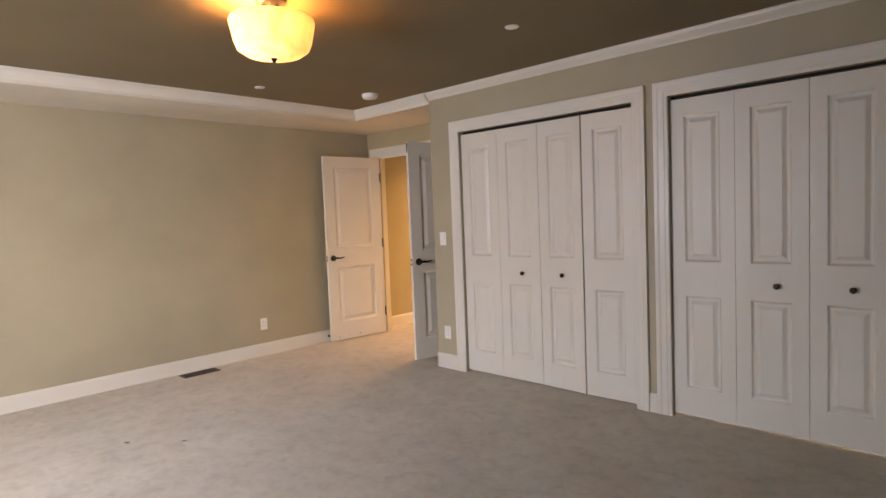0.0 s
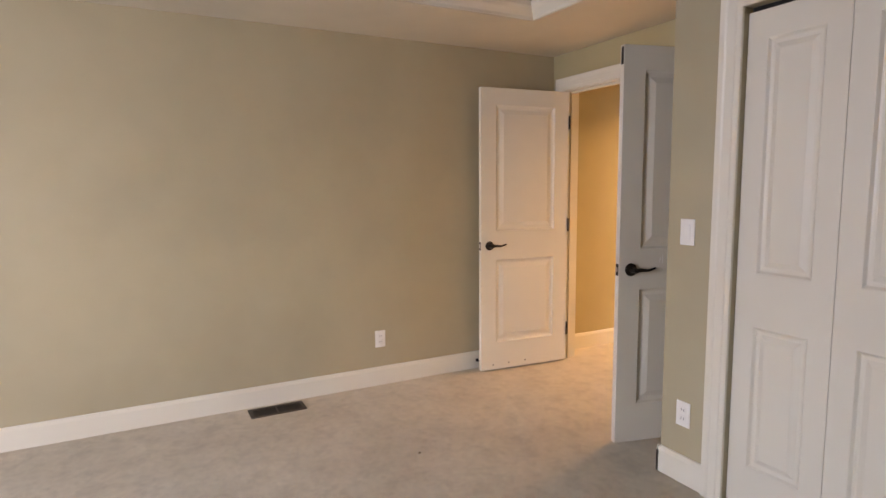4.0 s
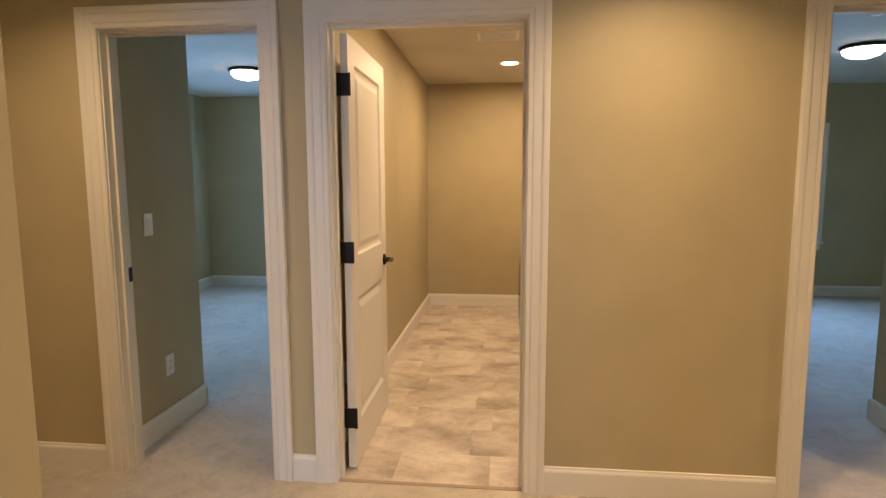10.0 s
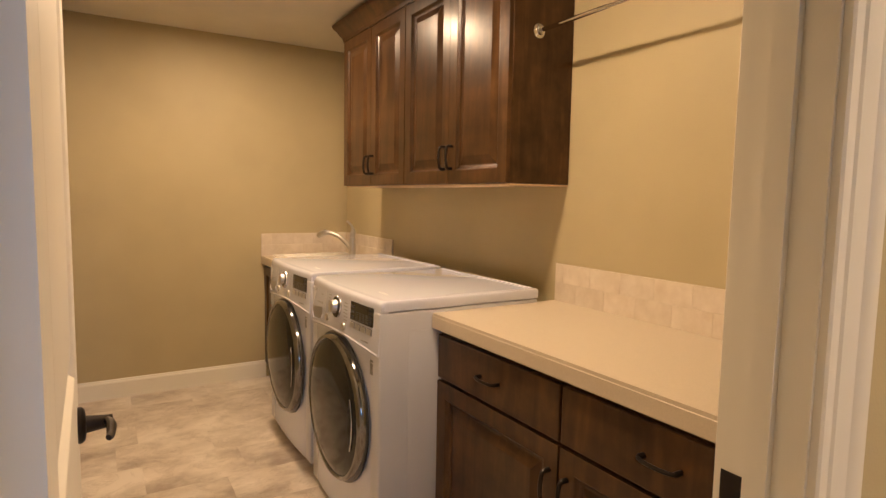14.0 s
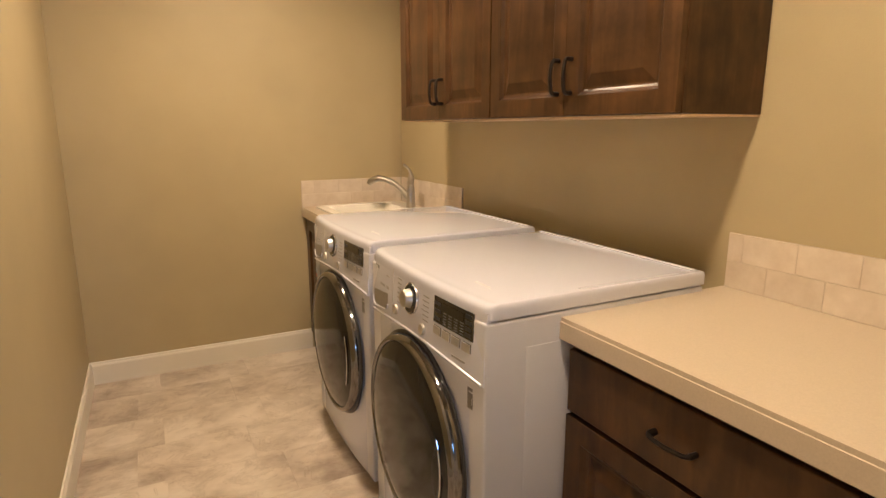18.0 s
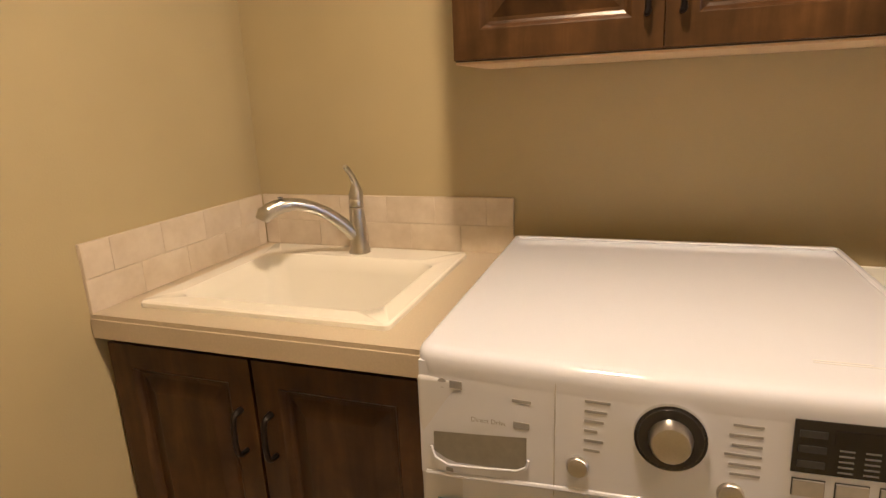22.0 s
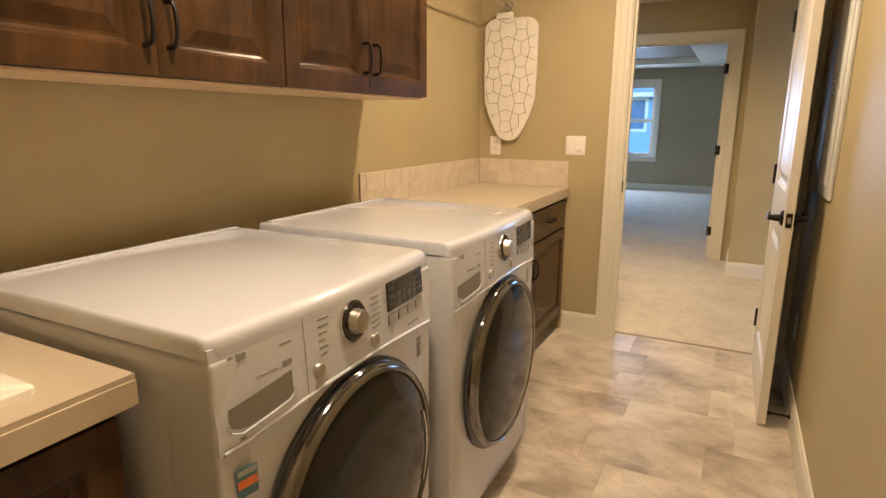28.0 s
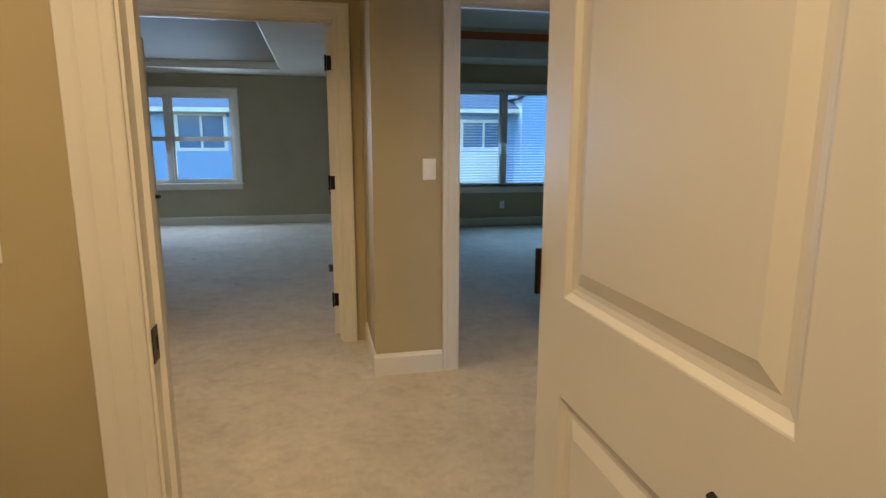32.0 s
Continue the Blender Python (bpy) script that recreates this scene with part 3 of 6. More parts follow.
for spec in ((-3.96, 4.42, -3.96, -1.42, "E"), (-3.96, -1.42, 2.25, -1.42, "N"), (2.25, -1.42, 2.25, 3.69, "W"),
             (-1.946, 3.69, -2.204, 3.69, "S"), (-0.234, 3.69, -0.170, 3.69, "S"), (2.25, 3.69, 1.53, 3.69, "S"),
             (-2.19, 3.676, -2.19, 4.42, "W"), (-3.908, 4.42, -3.96, 4.42, "S"), (-3.975, 4.54, -3.975, 5.1545, "E"),
             (-3.961, 5.155, -4.363, 5.155, "N"), (-5.332, 5.155, -6.18, 5.155, "N"), (-6.18, 5.165, -6.18, 7.04, "E"),
             (-6.18, 7.04, -5.333, 7.04, "S"), (-4.417, 7.04, -4.298, 7.04, "S"), (-3.260, 7.04, -2.282, 7.04, "S"),
             (-1.312, 7.04, 1.1, 7.04, "S"), (-4.294, 10.94, -4.294, 7.155, "E"), (-3.07, 10.94, -4.294, 10.94, "S"),
             (-3.260, 7.155, -3.04, 7.155, "N"), (-5.31, 7.894, -5.31, 7.155, "E"), (-7.4, 7.88, -5.296, 7.88, "N"),
             (-4.53, 11.95, -7.40, 11.95, "S"), (-7.40, 11.95, -7.40, 7.88, "E"), (1.6, 11.85, -2.315, 11.85, "S"),
             (-2.315, 11.85, -2.315, 7.155, "E"), (-1.315, 7.155, -1.315, 8.044, "W"), (-1.329, 8.03, 1.6, 8.03, "N"),
             (-8.2, -0.43, -4.08, -0.43, "N"), (-4.08, -0.43, -4.08, 5.045, "W"), (-8.2, 5.045, -8.2, -0.43, "E"),
             (-2.285 + 0.088, 4.54, 1.1, 4.54, "N")):
    bb(*spec)

# ---- door frames ----
def casing_at(m, w, h=DH, sill=False, label="white painted door casing"):
    return tagged(part("trim", sweep_u(0, w, h, CASING), M_TRIM, at=m, smooth=30), label, "casing", kind="structure")


def door_frame(x0, x1, y0, y1, h=DH, stop=0.5):
    """Jambs and both casings of an opening in a wall along x with faces y0 (south) and y1 (north)."""
    bm = boxes((x0, x0 + 0.006, y0, y1, 0, h), (x1 - 0.006, x1, y0, y1, 0, h), (x0 + 0.006, x1 - 0.006, y0, y1, h - 0.006, h))
    tagged(part("door_jamb", bm, M_TRIM), "white painted door jamb", "jamb", kind="structure")
    ys = y0 + (y1 - y0) * stop
    bm = boxes((x0 + 0.006, x0 + 0.018, ys - 0.016, ys + 0.016, 0, h - 0.006), (x1 - 0.018, x1 - 0.006, ys - 0.016, ys + 0.016, 0, h - 0.006), (x0 + 0.018, x1 - 0.018, ys - 0.016, ys + 0.016, h - 0.018, h - 0.006))
    tagged(part("door_stop", bm, M_TRIM), "white painted door stop", "door stop", kind="structure")
    casing_at(pose(x0, y0, 0), x1 - x0, h)
    casing_at(pose(x1, y1, 0, 0, 0, 180), x1 - x0, h)


door_frame(-3.815, -2.285, 4.42, 4.54)
door_frame(-5.24, -4.455, 5.035, 5.155)
door_frame(-5.245, -4.505, 7.04, 7.155)
door_frame(-4.205, -3.352, 7.04, 7.155)
door_frame(-2.19, -1.40, 7.04, 7.155)
casing_at(pose(-1.858, 3.69, 0), 1.536, 2.05, label="white painted closet casing")
casing_at(pose(-0.082, 3.69, 0), 1.522, 2.05, label="white painted closet casing")

# ---- doors ----
PROF = [(0.003, 0.001), (0.013, 0.010), (0.024, 0.0125), (0.034, 0.0125), (0.064, 0.003)]


def lever(parent, x, z, T, turn, sub=True):
    """Lever handles on both faces of a leaf, turn: 1 when the lever points to +x."""
    for sgn, y in ((-1, 0.0), (1, T)):
        h = part("lever_handle", lathe([(0, 0), (0.033, 0), (0.033, 0.006), (0.028, 0.011), (0.016, 0.013), (0.012, 0.045), (0.012, 0.055), (0, 0.056)], 24, "y"), M_BRONZE, parent, "oil-rubbed bronze lever handle", 40, pose(x, y, z, 0, 0, 0 if sgn < 0 else 180))
        s = turn if sgn < 0 else -turn
        pts = curve_points([(0, -0.048, 0), (s * 0.03, -0.052, 0.003), (s * 0.07, -0.050, 0.0), (s * 0.112, -0.046, 0.010)], 5)
        part("lever", tube(pts, [0.012 - 0.0065 * i / (len(pts) - 1) for i in range(len(pts))], 10, 0.75), M_BRONZE, h, smooth=True)


def panel_door(m, w, h=2.03, T=0.035, hinge_left=True, label="", dirt=False, hinges=True):
    """A two-panel moulded door leaf; origin at the hinge edge's foot, leaf along +x when hinge_left."""
    d = thing("interior_door", m, label, "door")
    x0 = 0 if hinge_left else -w
    s = 0.118
    part("slab", panel_slab(w, h, T, [(s, w - s, 0.20, 0.815), (s, w - s, 1.02, h - 0.115)], PROF), M_DOOR, d, at=pose(x0, 0, 0.012))
    free = x0 + w if hinge_left else x0
    inx = -1 if hinge_left else 1
    lever(d, free + inx * 0.066, 0.93, T, inx)
    part("latch_plate", boxes((min(free, free - inx * 0.002), max(free, free - inx * 0.002), 0.006, T - 0.006, 0.90, 0.96)), M_BRONZE, d, "bronze latch plate")
    part("latch_bolt", boxes((min(free, free - inx * 0.007), max(free, free - inx * 0.007), 0.011, T - 0.011, 0.918, 0.942), bevel=0.001, seg=1), M_NICKEL, d, "bright latch bolt")
    if hinges:
        hx = x0 if hinge_left else x0 + w
        for z in (0.26, 1.06, 1.82):
            hb = boxes((min(hx, hx + inx * 0.002), max(hx, hx + inx * 0.002), 0.002, T - 0.004, z - 0.045, z + 0.045))
            hg = part("hinge", hb, M_BRONZE, d, "bronze butt hinge")
            part("knuckle", lathe([(0, -0.05), (0.0065, -0.05), (0.0065, 0.05), (0, 0.05)], 12), M_BRONZE, hg, at=pose(hx + inx * 0.003, -0.006, z))
    return d


def leaf_at(hx, hy, fx, fy, hinge_left, label):
    a = math.degrees(math.atan2(fy - hy, fx - hx))
    if not hinge_left:
        a += 180
    return panel_door(pose(hx, hy, 0, 0, 0, a), math.hypot(fx - hx, fy - hy), hinge_left=hinge_left, label=label)


ml = leaf_at(-3.765, 4.412, -3.827, 3.687, False, "white two-panel door standing open against the wall")
for x, z in ((-0.63, 0.045), (-0.50, 0.050), (-0.36, 0.052)):
    for y in (-0.0012, 0.035):
        part("scuff", lathe([(0, 0), (0.006, 0), (0.005, 0.0012), (0, 0.0012)], 10, "y"), M_BRONZE, ml, "small dark scuff at the foot", at=pose(x, y + 0.0012, z))
rl = leaf_at(-2.345, 4.408, -2.522, 3.697, True, "white two-panel door leaf standing open in shade")
for z in (0.26, 1.06, 1.82):
    hg = part("hinge", boxes((-0.024, -0.0005, 0.030, 0.0345, z - 0.045, z + 0.045), bevel=0.0006, seg=1), M_BRONZE, rl, "bronze hinge plate across the gap")
    part("knuckle", lathe([(0, -0.05), (0.0065, -0.05), (0.0065, 0.05), (0, 0.05)], 12), M_BRONZE, hg, at=pose(-0.012, 0.041, z))
part("scuff", boxes((0.482, 0.486, 0.0352, 0.0358, 0.958, 1.000)), M_PLASTIC, rl, "small white paint scratch")
part("scuff", boxes((0.500, 0.503, 0.0352, 0.0358, 0.958, 0.985), (0.494, 0.4975, 0.0352, 0.0358, 0.972, 0.990)), M_PLASTIC, rl, "small white paint scratch")
part("flush_bolt", boxes((0.7317, 0.7337, 0.007, 0.028, 1.95, 2.035), bevel=0.0006, seg=1), M_BRONZE, rl, "bronze flush bolt in the leaf's edge")
ld = leaf_at(-4.146, 7.158, -4.153, 7.960, True, "white two-panel laundry door standing open")
for z in (0.26, 1.06, 1.82):
    part("hinge_leaf", boxes((-0.004, -0.0025, 0.0, 0.060, z - 0.05, z + 0.05), bevel=0.0006, seg=1), M_BRONZE, ld, "black hinge leaf across the gap")

# ---- closet bifold doors ----
def bifold_set(x0, width, y, label, folds, gap=False):
    """Four hinged closet panels that hang between the jambs; folds: turn in degrees of each pair."""
    w = (width - 0.007) / 4
    xs = x0 + 0.003
    for k in range(2):
        th = radians(folds[k])
        for side in range(2):
            i = 2 * k + side
            d = thing("bifold_panel", pose(0, 0, 0), label, "closet door", "closet bifold panels")
            if k == 0:
                piv = Vector((xs, y, 0.02)) if side == 0 else Vector((xs + w * math.cos(th), y - w * math.sin(th), 0.02))
                a = -folds[k] if side == 0 else folds[k]
            else:
                right = x0 + width - 0.003
                piv = Vector((right - 2 * w * math.cos(th), y, 0.02)) if side == 0 else Vector((right - w * math.cos(th), y - w * math.sin(th), 0.02))
                a = -folds[k] if side == 0 else folds[k]
            d.matrix_world = pose(piv.x, piv.y, piv.z, 0, 0, a)
            part("slab", panel_slab(w - (0.011 if i == 2 and gap else 0.002), 2.005, 0.033, [(0.080, w - 0.083, 0.175, 0.770), (0.080, w - 0.083, 0.985, 1.90)], [(0.003, 0.001), (0.012, 0.010), (0.020, 0.012), (0.028, 0.012), (0.050, 0.003)], False), M_DOOR, d)
            for z0, z1 in ((0.175, 0.770), (0.985, 1.90)):
                part("raised_panel", boxes((0.131, w - 0.134, 0.0022, 0.0060, z0 + 0.051, z1 - 0.051), bevel=0.0006, seg=1), M_DOOR, d)
            if i in (1, 2):
                part("knob", lathe([(0, 0), (0.008, 0), (0.007, 0.012), (0.016, 0.016), (0.017, 0.024), (0.012, 0.030), (0, 0.031)], 20, "y"), M_BRONZE, d, "small oil-rubbed bronze knob", 40, pose((0.58 if i == 1 else 0.53) * w, 0, 0.86))


bifold_set(-1.858, 1.536, 3.715, "white two-panel bifold closet door panel, closed", (0.3, 2.2), True)
bifold_set(-0.082, 1.522, 3.715, "white two-panel bifold closet door panel, closed", (0.4, 0.4))
slab("trim", [(-1.858, -0.322, 3.74, 3.77, 2.035, 2.05), (-0.082, 1.44, 3.74, 3.77, 2.035, 2.05)], M_DARK, "dark bifold track", "track")

# ---- cabinets ----
CAB = [(0.003, 0.002), (0.010, 0.011), (0.016, 0.0135), (0.023, 0.0135), (0.054, 0.0025), (0.058, 0.0015)]


def arch_pull(parent, m, length=0.10):
    """A bronze bar pull that stands off on two feet; along local z, proud to -y."""
    l = length / 2
    pts = curve_points([(0, 0, -l), (0, -0.022, -l + 0.002), (0, -0.030, -l + 0.018), (0, -0.033, 0), (0, -0.030, l - 0.018), (0, -0.022, l - 0.002), (0, 0, l)], 4)
    n = len(pts)
    return part("pull", tube(pts, [0.0062 if 3 < i < n - 4 else 0.0078 for i in range(n)], 10, 0.8), M_BRONZE, parent, "dark bronze arched pull", True, m)


def cab_door(parent, x, z, w, h, pull=None):
    d = part("door", panel_slab(w, h, 0.02, [(0.058, w - 0.058, 0.058, h - 0.058)], CAB, False), M_WOOD, parent, at=pose(x, -0.02, z))
    if pull:
        arch_pull(d, pose(pull[0], 0, pull[1]))
    return d


def upper_cabinet(m, w, h, depth, label, swap=False):
    c = thing("wall_cabinet", m, label, "cabinet", "laundry wall cabinets")
    part("body", boxes((0, w, 0, depth, 0.004, h), bevel=0.001, seg=1), M_WOOD, c)
    part("bottom_panel", boxes((0.001, w - 0.001, 0.001, depth - 0.002, -0.002, 0.003)), M_UNDERSIDE, c, "light wood cabinet underside")
    dw = w / 2 - 0.004
    cab_door(c, 0.003, 0.006, dw, h - 0.012, (dw - 0.030, 0.115))
    cab_door(c, w / 2 + 0.001, 0.006, dw, h - 0.012, (0.030, 0.115))
    return c


UB, UH = 1.412, 0.90
upper_cabinet(pose(-2.735, 10.172, UB, 0, 0, -90), 0.837, UH, 0.303, "dark-stained raised-panel wall cabinet with two doors")
upper_cabinet(pose(-2.735, 9.333, UB, 0, 0, -90), 0.862, UH, 0.303, "dark-stained raised-panel wall cabinet with two doors above the dryer")
# crown of the cabinets: front and two returns as one mitred moulding
def cabinet_crown():
    prof = [(0.0, 0.0), (0.004, 0.0), (0.006, 0.022), (0.020, 0.040), (0.032, 0.062), (0.050, 0.082), (0.056, 0.098), (0.056, 0.108), (0.0, 0.108)]
    x, y0, y1, z = -2.757, 8.470, 10.173, UB + UH - 0.006
    bm = bmesh.new()
    rows = [[bm.verts.new(p) for p in ((-2.433, y0 - u, z + v), (x - u, y0 - u, z + v), (x - u, y1 + u, z + v), (-2.433, y1 + u, z + v))] for u, v in prof]
    for a, b in zip(rows, rows[1:] + rows[:1]):
        for i in range(3):
            bm.faces.new((a[i], a[i + 1], b[i + 1], b[i]))
    return bm


tagged(part("cabinet_crown", cabinet_crown(), M_WOOD, smooth=30), "dark-stained crown moulding on top of the wall cabinets", "moulding")


def base_cabinet(m, w, h, depth, label, drawers=True, lip=0.012):
    """A two-door base cabinet; origin at the left front foot, doors to -y."""
    c = thing("base_cabinet", m, label, "cabinet")
    if drawers:
        part("body", boxes((0, w, 0, depth, 0.10, h), bevel=0.001, seg=1), M_WOOD, c)
    else:
        for nm, q in (("side_panel", (0, 0.018, 0, depth)), ("side_panel", (w - 0.018, w, 0, depth)), ("face_frame", (0.018, w - 0.018, 0, 0.019)), ("back_panel", (0.018, w - 0.018, depth - 0.008, depth))):
            part(nm, boxes((*q, 0.10, h)), M_WOOD, c)
        part("bottom_panel", boxes((0.018, w - 0.018, 0.019, depth - 0.008, 0.10, 0.12)), M_WOOD, c)
    part("toe_kick", boxes((0, w, 0.07, depth, 0, 0.098)), M_WOOD, c)
    dw = w / 2 - 0.014
    for i in range(2):
        x = 0.010 + i * (w / 2 - 0.006)
        if drawers:
            dr = part("drawer_front", boxes((x, x + dw, -0.02, 0, h - 0.185, h - 0.022), bevel=0.004), M_WOOD, c)
            arch_pull(dr, pose(x + dw / 2, -0.02, h - 0.105, 0, 90, 0))
            cab_door(c, x, 0.115, dw, h - 0.312, (dw - 0.032 if i == 0 else 0.032, h - 0.312 - 0.13))
        else:
            cab_door(c, x, 0.115, dw, h - 0.135, (dw - 0.034 if i == 0 else 0.034, h - 0.135 - 0.17))
    return c


CT, CT2 = 0.908, 0.925
base_cabinet(pose(-3.012, 8.505, 0, 0, 0, -90), 1.35, CT2 - 0.055, 0.582, "dark-stained base cabinet with two drawers and two doors")
base_cabinet(pose(-3.055, 10.938, 0, 0, 0, -90), 0.80, CT - 0.055, 0.625, "dark-stained sink base cabinet with two doors", False)


def counter(name, x0, x1, y0, y1, hole=None, label="", top=CT):
    bm = bmesh.new()
    if hole:
        a, b, c, d = hole
        rings = [[bm.verts.new((x, y, z)) for x, y in q] for z in (top - 0.055, top) for q in (((x0, y0), (x1, y0), (x1, y1), (x0, y1)), ((a, c), (b, c), (b, d), (a, d)))]
        for p, q in ((0, 1), (2, 3), (0, 2), (1, 3)):
            for i in range(4):
                j = (i + 1) % 4
                bm.faces.new((rings[p][i], rings[p][j], rings[q][j], rings[q][i]))
    else:
        box(bm, x0, x1, y0, y1, top - 0.055, top)
    ob = part(name, bm, M_LAMINATE)
    part("edge_strip", boxes((x0 - 0.0035, x0, y0, y1, top - 0.056, top - 0.010), bevel=0.001, seg=1), M_LAMINATE, ob, "beige laminate front edge")
    return tagged(ob, label, "worktop")


counter("worktop", -3.045, -2.432, 7.157, 8.527, label="beige laminate worktop beside the dryer", top=CT2)
SX0, SX1, SY0, SY1 = -3.030, -2.488, 10.235, 10.862
counter("worktop", -3.094, -2.432, 10.120, 10.938, (SX0 + 0.03, SX1 - 0.03, SY0 + 0.03, SY1 - 0.03), "beige laminate worktop round the laundry sink")


def drop_in_sink():
    s = thing("laundry_sink", pose((SX0 + SX1) / 2, (SY0 + SY1) / 2, CT), "white drop-in laundry sink with a deep bowl", "sink")
    hx, hy = (SX1 - SX0) / 2, (SY1 - SY0) / 2
    def ring(bm, x0, x1, y0, y1, z, r, n=6):
        out = []
        for cx, cy, a0 in ((x1 - r, y1 - r, 0), (x0 + r, y1 - r, 90), (x0 + r, y0 + r, 180), (x1 - r, y0 + r, 270)):
            for k in range(n):
                a = radians(a0 + 90 * k / (n - 1))
                out.append(bm.verts.new((cx + r * math.cos(a), cy + r * math.sin(a), z)))
        return out
    bm = bmesh.new()
    # the bowl lies nearer the front; the faucet ledge is at the back (+x)
    steps = [(-hx, hx, -hy, hy, 0.0, 0.012), (-hx, hx, -hy, hy, 0.010, 0.012), (-hx + 0.004, hx - 0.004, -hy + 0.004, hy - 0.004, 0.0145, 0.012),
             (-hx + 0.050, hx - 0.105, -hy + 0.050, hy - 0.050, 0.0145, 0.05), (-hx + 0.056, hx - 0.111, -hy + 0.056, hy - 0.056, 0.008, 0.05),
             (-hx + 0.064, hx - 0.118, -hy + 0.064, hy - 0.064, -0.03, 0.055), (-hx + 0.090, hx - 0.150, -hy + 0.085, hy - 0.085, -0.26, 0.06),
             (-hx + 0.115, hx - 0.175, -hy + 0.11, hy - 0.11, -0.285, 0.05)]
    rings = [ring(bm, *q) for q in steps]
    for a, b in zip(rings, rings[1:]):
        n = len(a)
        for i in range(n):
            bm.faces.new((a[i], a[(i + 1) % n], b[(i + 1) % n], b[i]))
    bm.faces.new(rings[-1])
    part("bowl", bm, M_SINK, s, smooth=40)
    part("drain", lathe([(0, 0.002), (0.03, 0.002), (0.042, 0.004), (0.045, 0.0)], 24), M_CHROME, s, "chrome drain ring", True, pose(-0.03, 0, -0.283))
    return s


drop_in_sink()


def faucet():
    f = thing("faucet", pose(-2.545, 10.54, CT + 0.0145), "brushed nickel single-lever pull-out faucet on the sink ledge", "faucet")
    part("body", lathe([(0, 0), (0.031, 0), (0.031, 0.006), (0.028, 0.012), (0.0245, 0.06), (0.0225, 0.10), (0.0215, 0.125), (0.020, 0.132), (0.0, 0.134)], 28), M_NICKEL, f, smooth=40)
    pts = curve_points([(-0.010, 0.008, 0.055), (-0.036, 0.034, 0.095), (-0.072, 0.068, 0.134), (-0.112, 0.106, 0.158), (-0.150, 0.141, 0.162), (-0.178, 0.168, 0.150)], 6)
    n = len(pts)
    part("spout", tube(pts, [0.0195 - 0.003 * math.sin(math.pi * i / (n - 1)) + (0.002 if i > n * 0.7 else 0) for i in range(n)], 16), M_NICKEL, f, smooth=True)
    part("spray_head", tube([(-0.146, 0.138, 0.161), (-0.166, 0.157, 0.155), (-0.184, 0.174, 0.144), (-0.190, 0.180, 0.130)], [0.017, 0.021, 0.0225, 0.018], 16), M_NICKEL, f, "brushed nickel spray head", True)
    part("spray_button", boxes((-0.012, 0.012, -0.006, 0.006, 0, 0.004), bevel=0.002), M_DARKPLASTIC, f, "black spray button", False, pose(-0.152, 0.143, 0.181, 8, 10, 45))
    part("collar", lathe([(0, 0), (0.0205, 0), (0.021, 0.004), (0.0205, 0.016), (0.019, 0.019), (0, 0.020)], 24), M_NICKEL, f, smooth=40, at=pose(0, 0, 0.135))
    pts = curve_points([(0, 0, 0.150), (0.004, 0, 0.178), (0.000, 0.0, 0.203), (-0.016, 0.002, 0.230), (-0.042, 0.004, 0.252)], 5)
    n = len(pts)
    rad = [0.019, 0.0195, 0.020, 0.0198, 0.019, 0.0175, 0.016, 0.014, 0.0125, 0.011, 0.010, 0.0092, 0.0086, 0.0082, 0.008, 0.0078, 0.0078, 0.0079, 0.008, 0.0075, 0.006]
    part("lever", tube(pts, rad[:n], 14), M_NICKEL, f, "brushed nickel lever", True)


faucet()

# ---- washer and dryer ----
MW, MH, MD = 0.740, 0.983, 0.740


def front_y(x):
    """The bow of the front in plan, as depth before the side corners."""
    u = (x / MW - 0.5) * 2
    return -0.018 * (1 - u * u)


def seam_z(x):
    u = x / MW
    return 0.772 + 0.030 * math.sin(math.pi * min(1, u * 0.9))


def bent_panel(xs, zlo, zhi, y_off, lean=0.0, thick=0.012, nz=6):
    """A shell that follows the bowed front between two heights given as functions of x."""
    bm = bmesh.new()
    front = []
    for x in xs:
        col = []
        for k in range(nz + 1):
            z = zlo(x) + (zhi(x) - zlo(x)) * k / nz
            col.append(bm.verts.new((x, front_y(x) + y_off + lean * max(0.0, z - 0.80), z)))
        front.append(col)
    for a, b in zip(front, front[1:]):
        for k in range(nz):
            bm.faces.new((a[k], b[k], b[k + 1], a[k + 1]))
    ret = bmesh.ops.extrude_face_region(bm, geom=bm.faces[:])
    bmesh.ops.translate(bm, verts=[v for v in ret["geom"] if isinstance(v, bmesh.types.BMVert)], vec=(0, thick, 0))
    return bm


def on_front(x, z, off=0.0):
    return front_y(x) + 0.06 * max(0.0, z - 0.80) - off


M_SCREEN = plain("unlit_screen", (0.004, 0.004, 0.005), 0.05, 0.0, 5, 0.1, 0, 0.5)
M_SEGMENT = plain("display_print", (0.13, 0.13, 0.125), 0.5)
M_KEY = plain("silver_key", (0.42, 0.41, 0.40), 0.35, 0.6)
M_SIDEKEY = plain("display_key", (0.028, 0.028, 0.03), 0.3)
M_BADGE = plain("badge_grey", (0.17, 0.165, 0.16), 0.35)
M_BADGEPRINT = plain("badge_print", (0.55, 0.55, 0.55), 0.5)


def words(text, size, parent, x, z, y, mat=None):
    """Flat lettering on a front that looks to -y."""
    cu = bpy.data.curves.new("words", "FONT")
    cu.body, cu.size, cu.align_x, cu.extrude = text, size, "CENTER", 0.0002
    ob = new("words", cu)
    bpy.context.view_layer.update()
    me = bpy.data.meshes.new_from_object(ob)
    bpy.data.objects.remove(ob)
    me.materials.clear()
    me.materials.append(mat or M_PRINT)
    w = new("lettering", me)
    w.parent = parent
    w.matrix_local = pose(x, y, z, 90 if mat else 84)
    return w


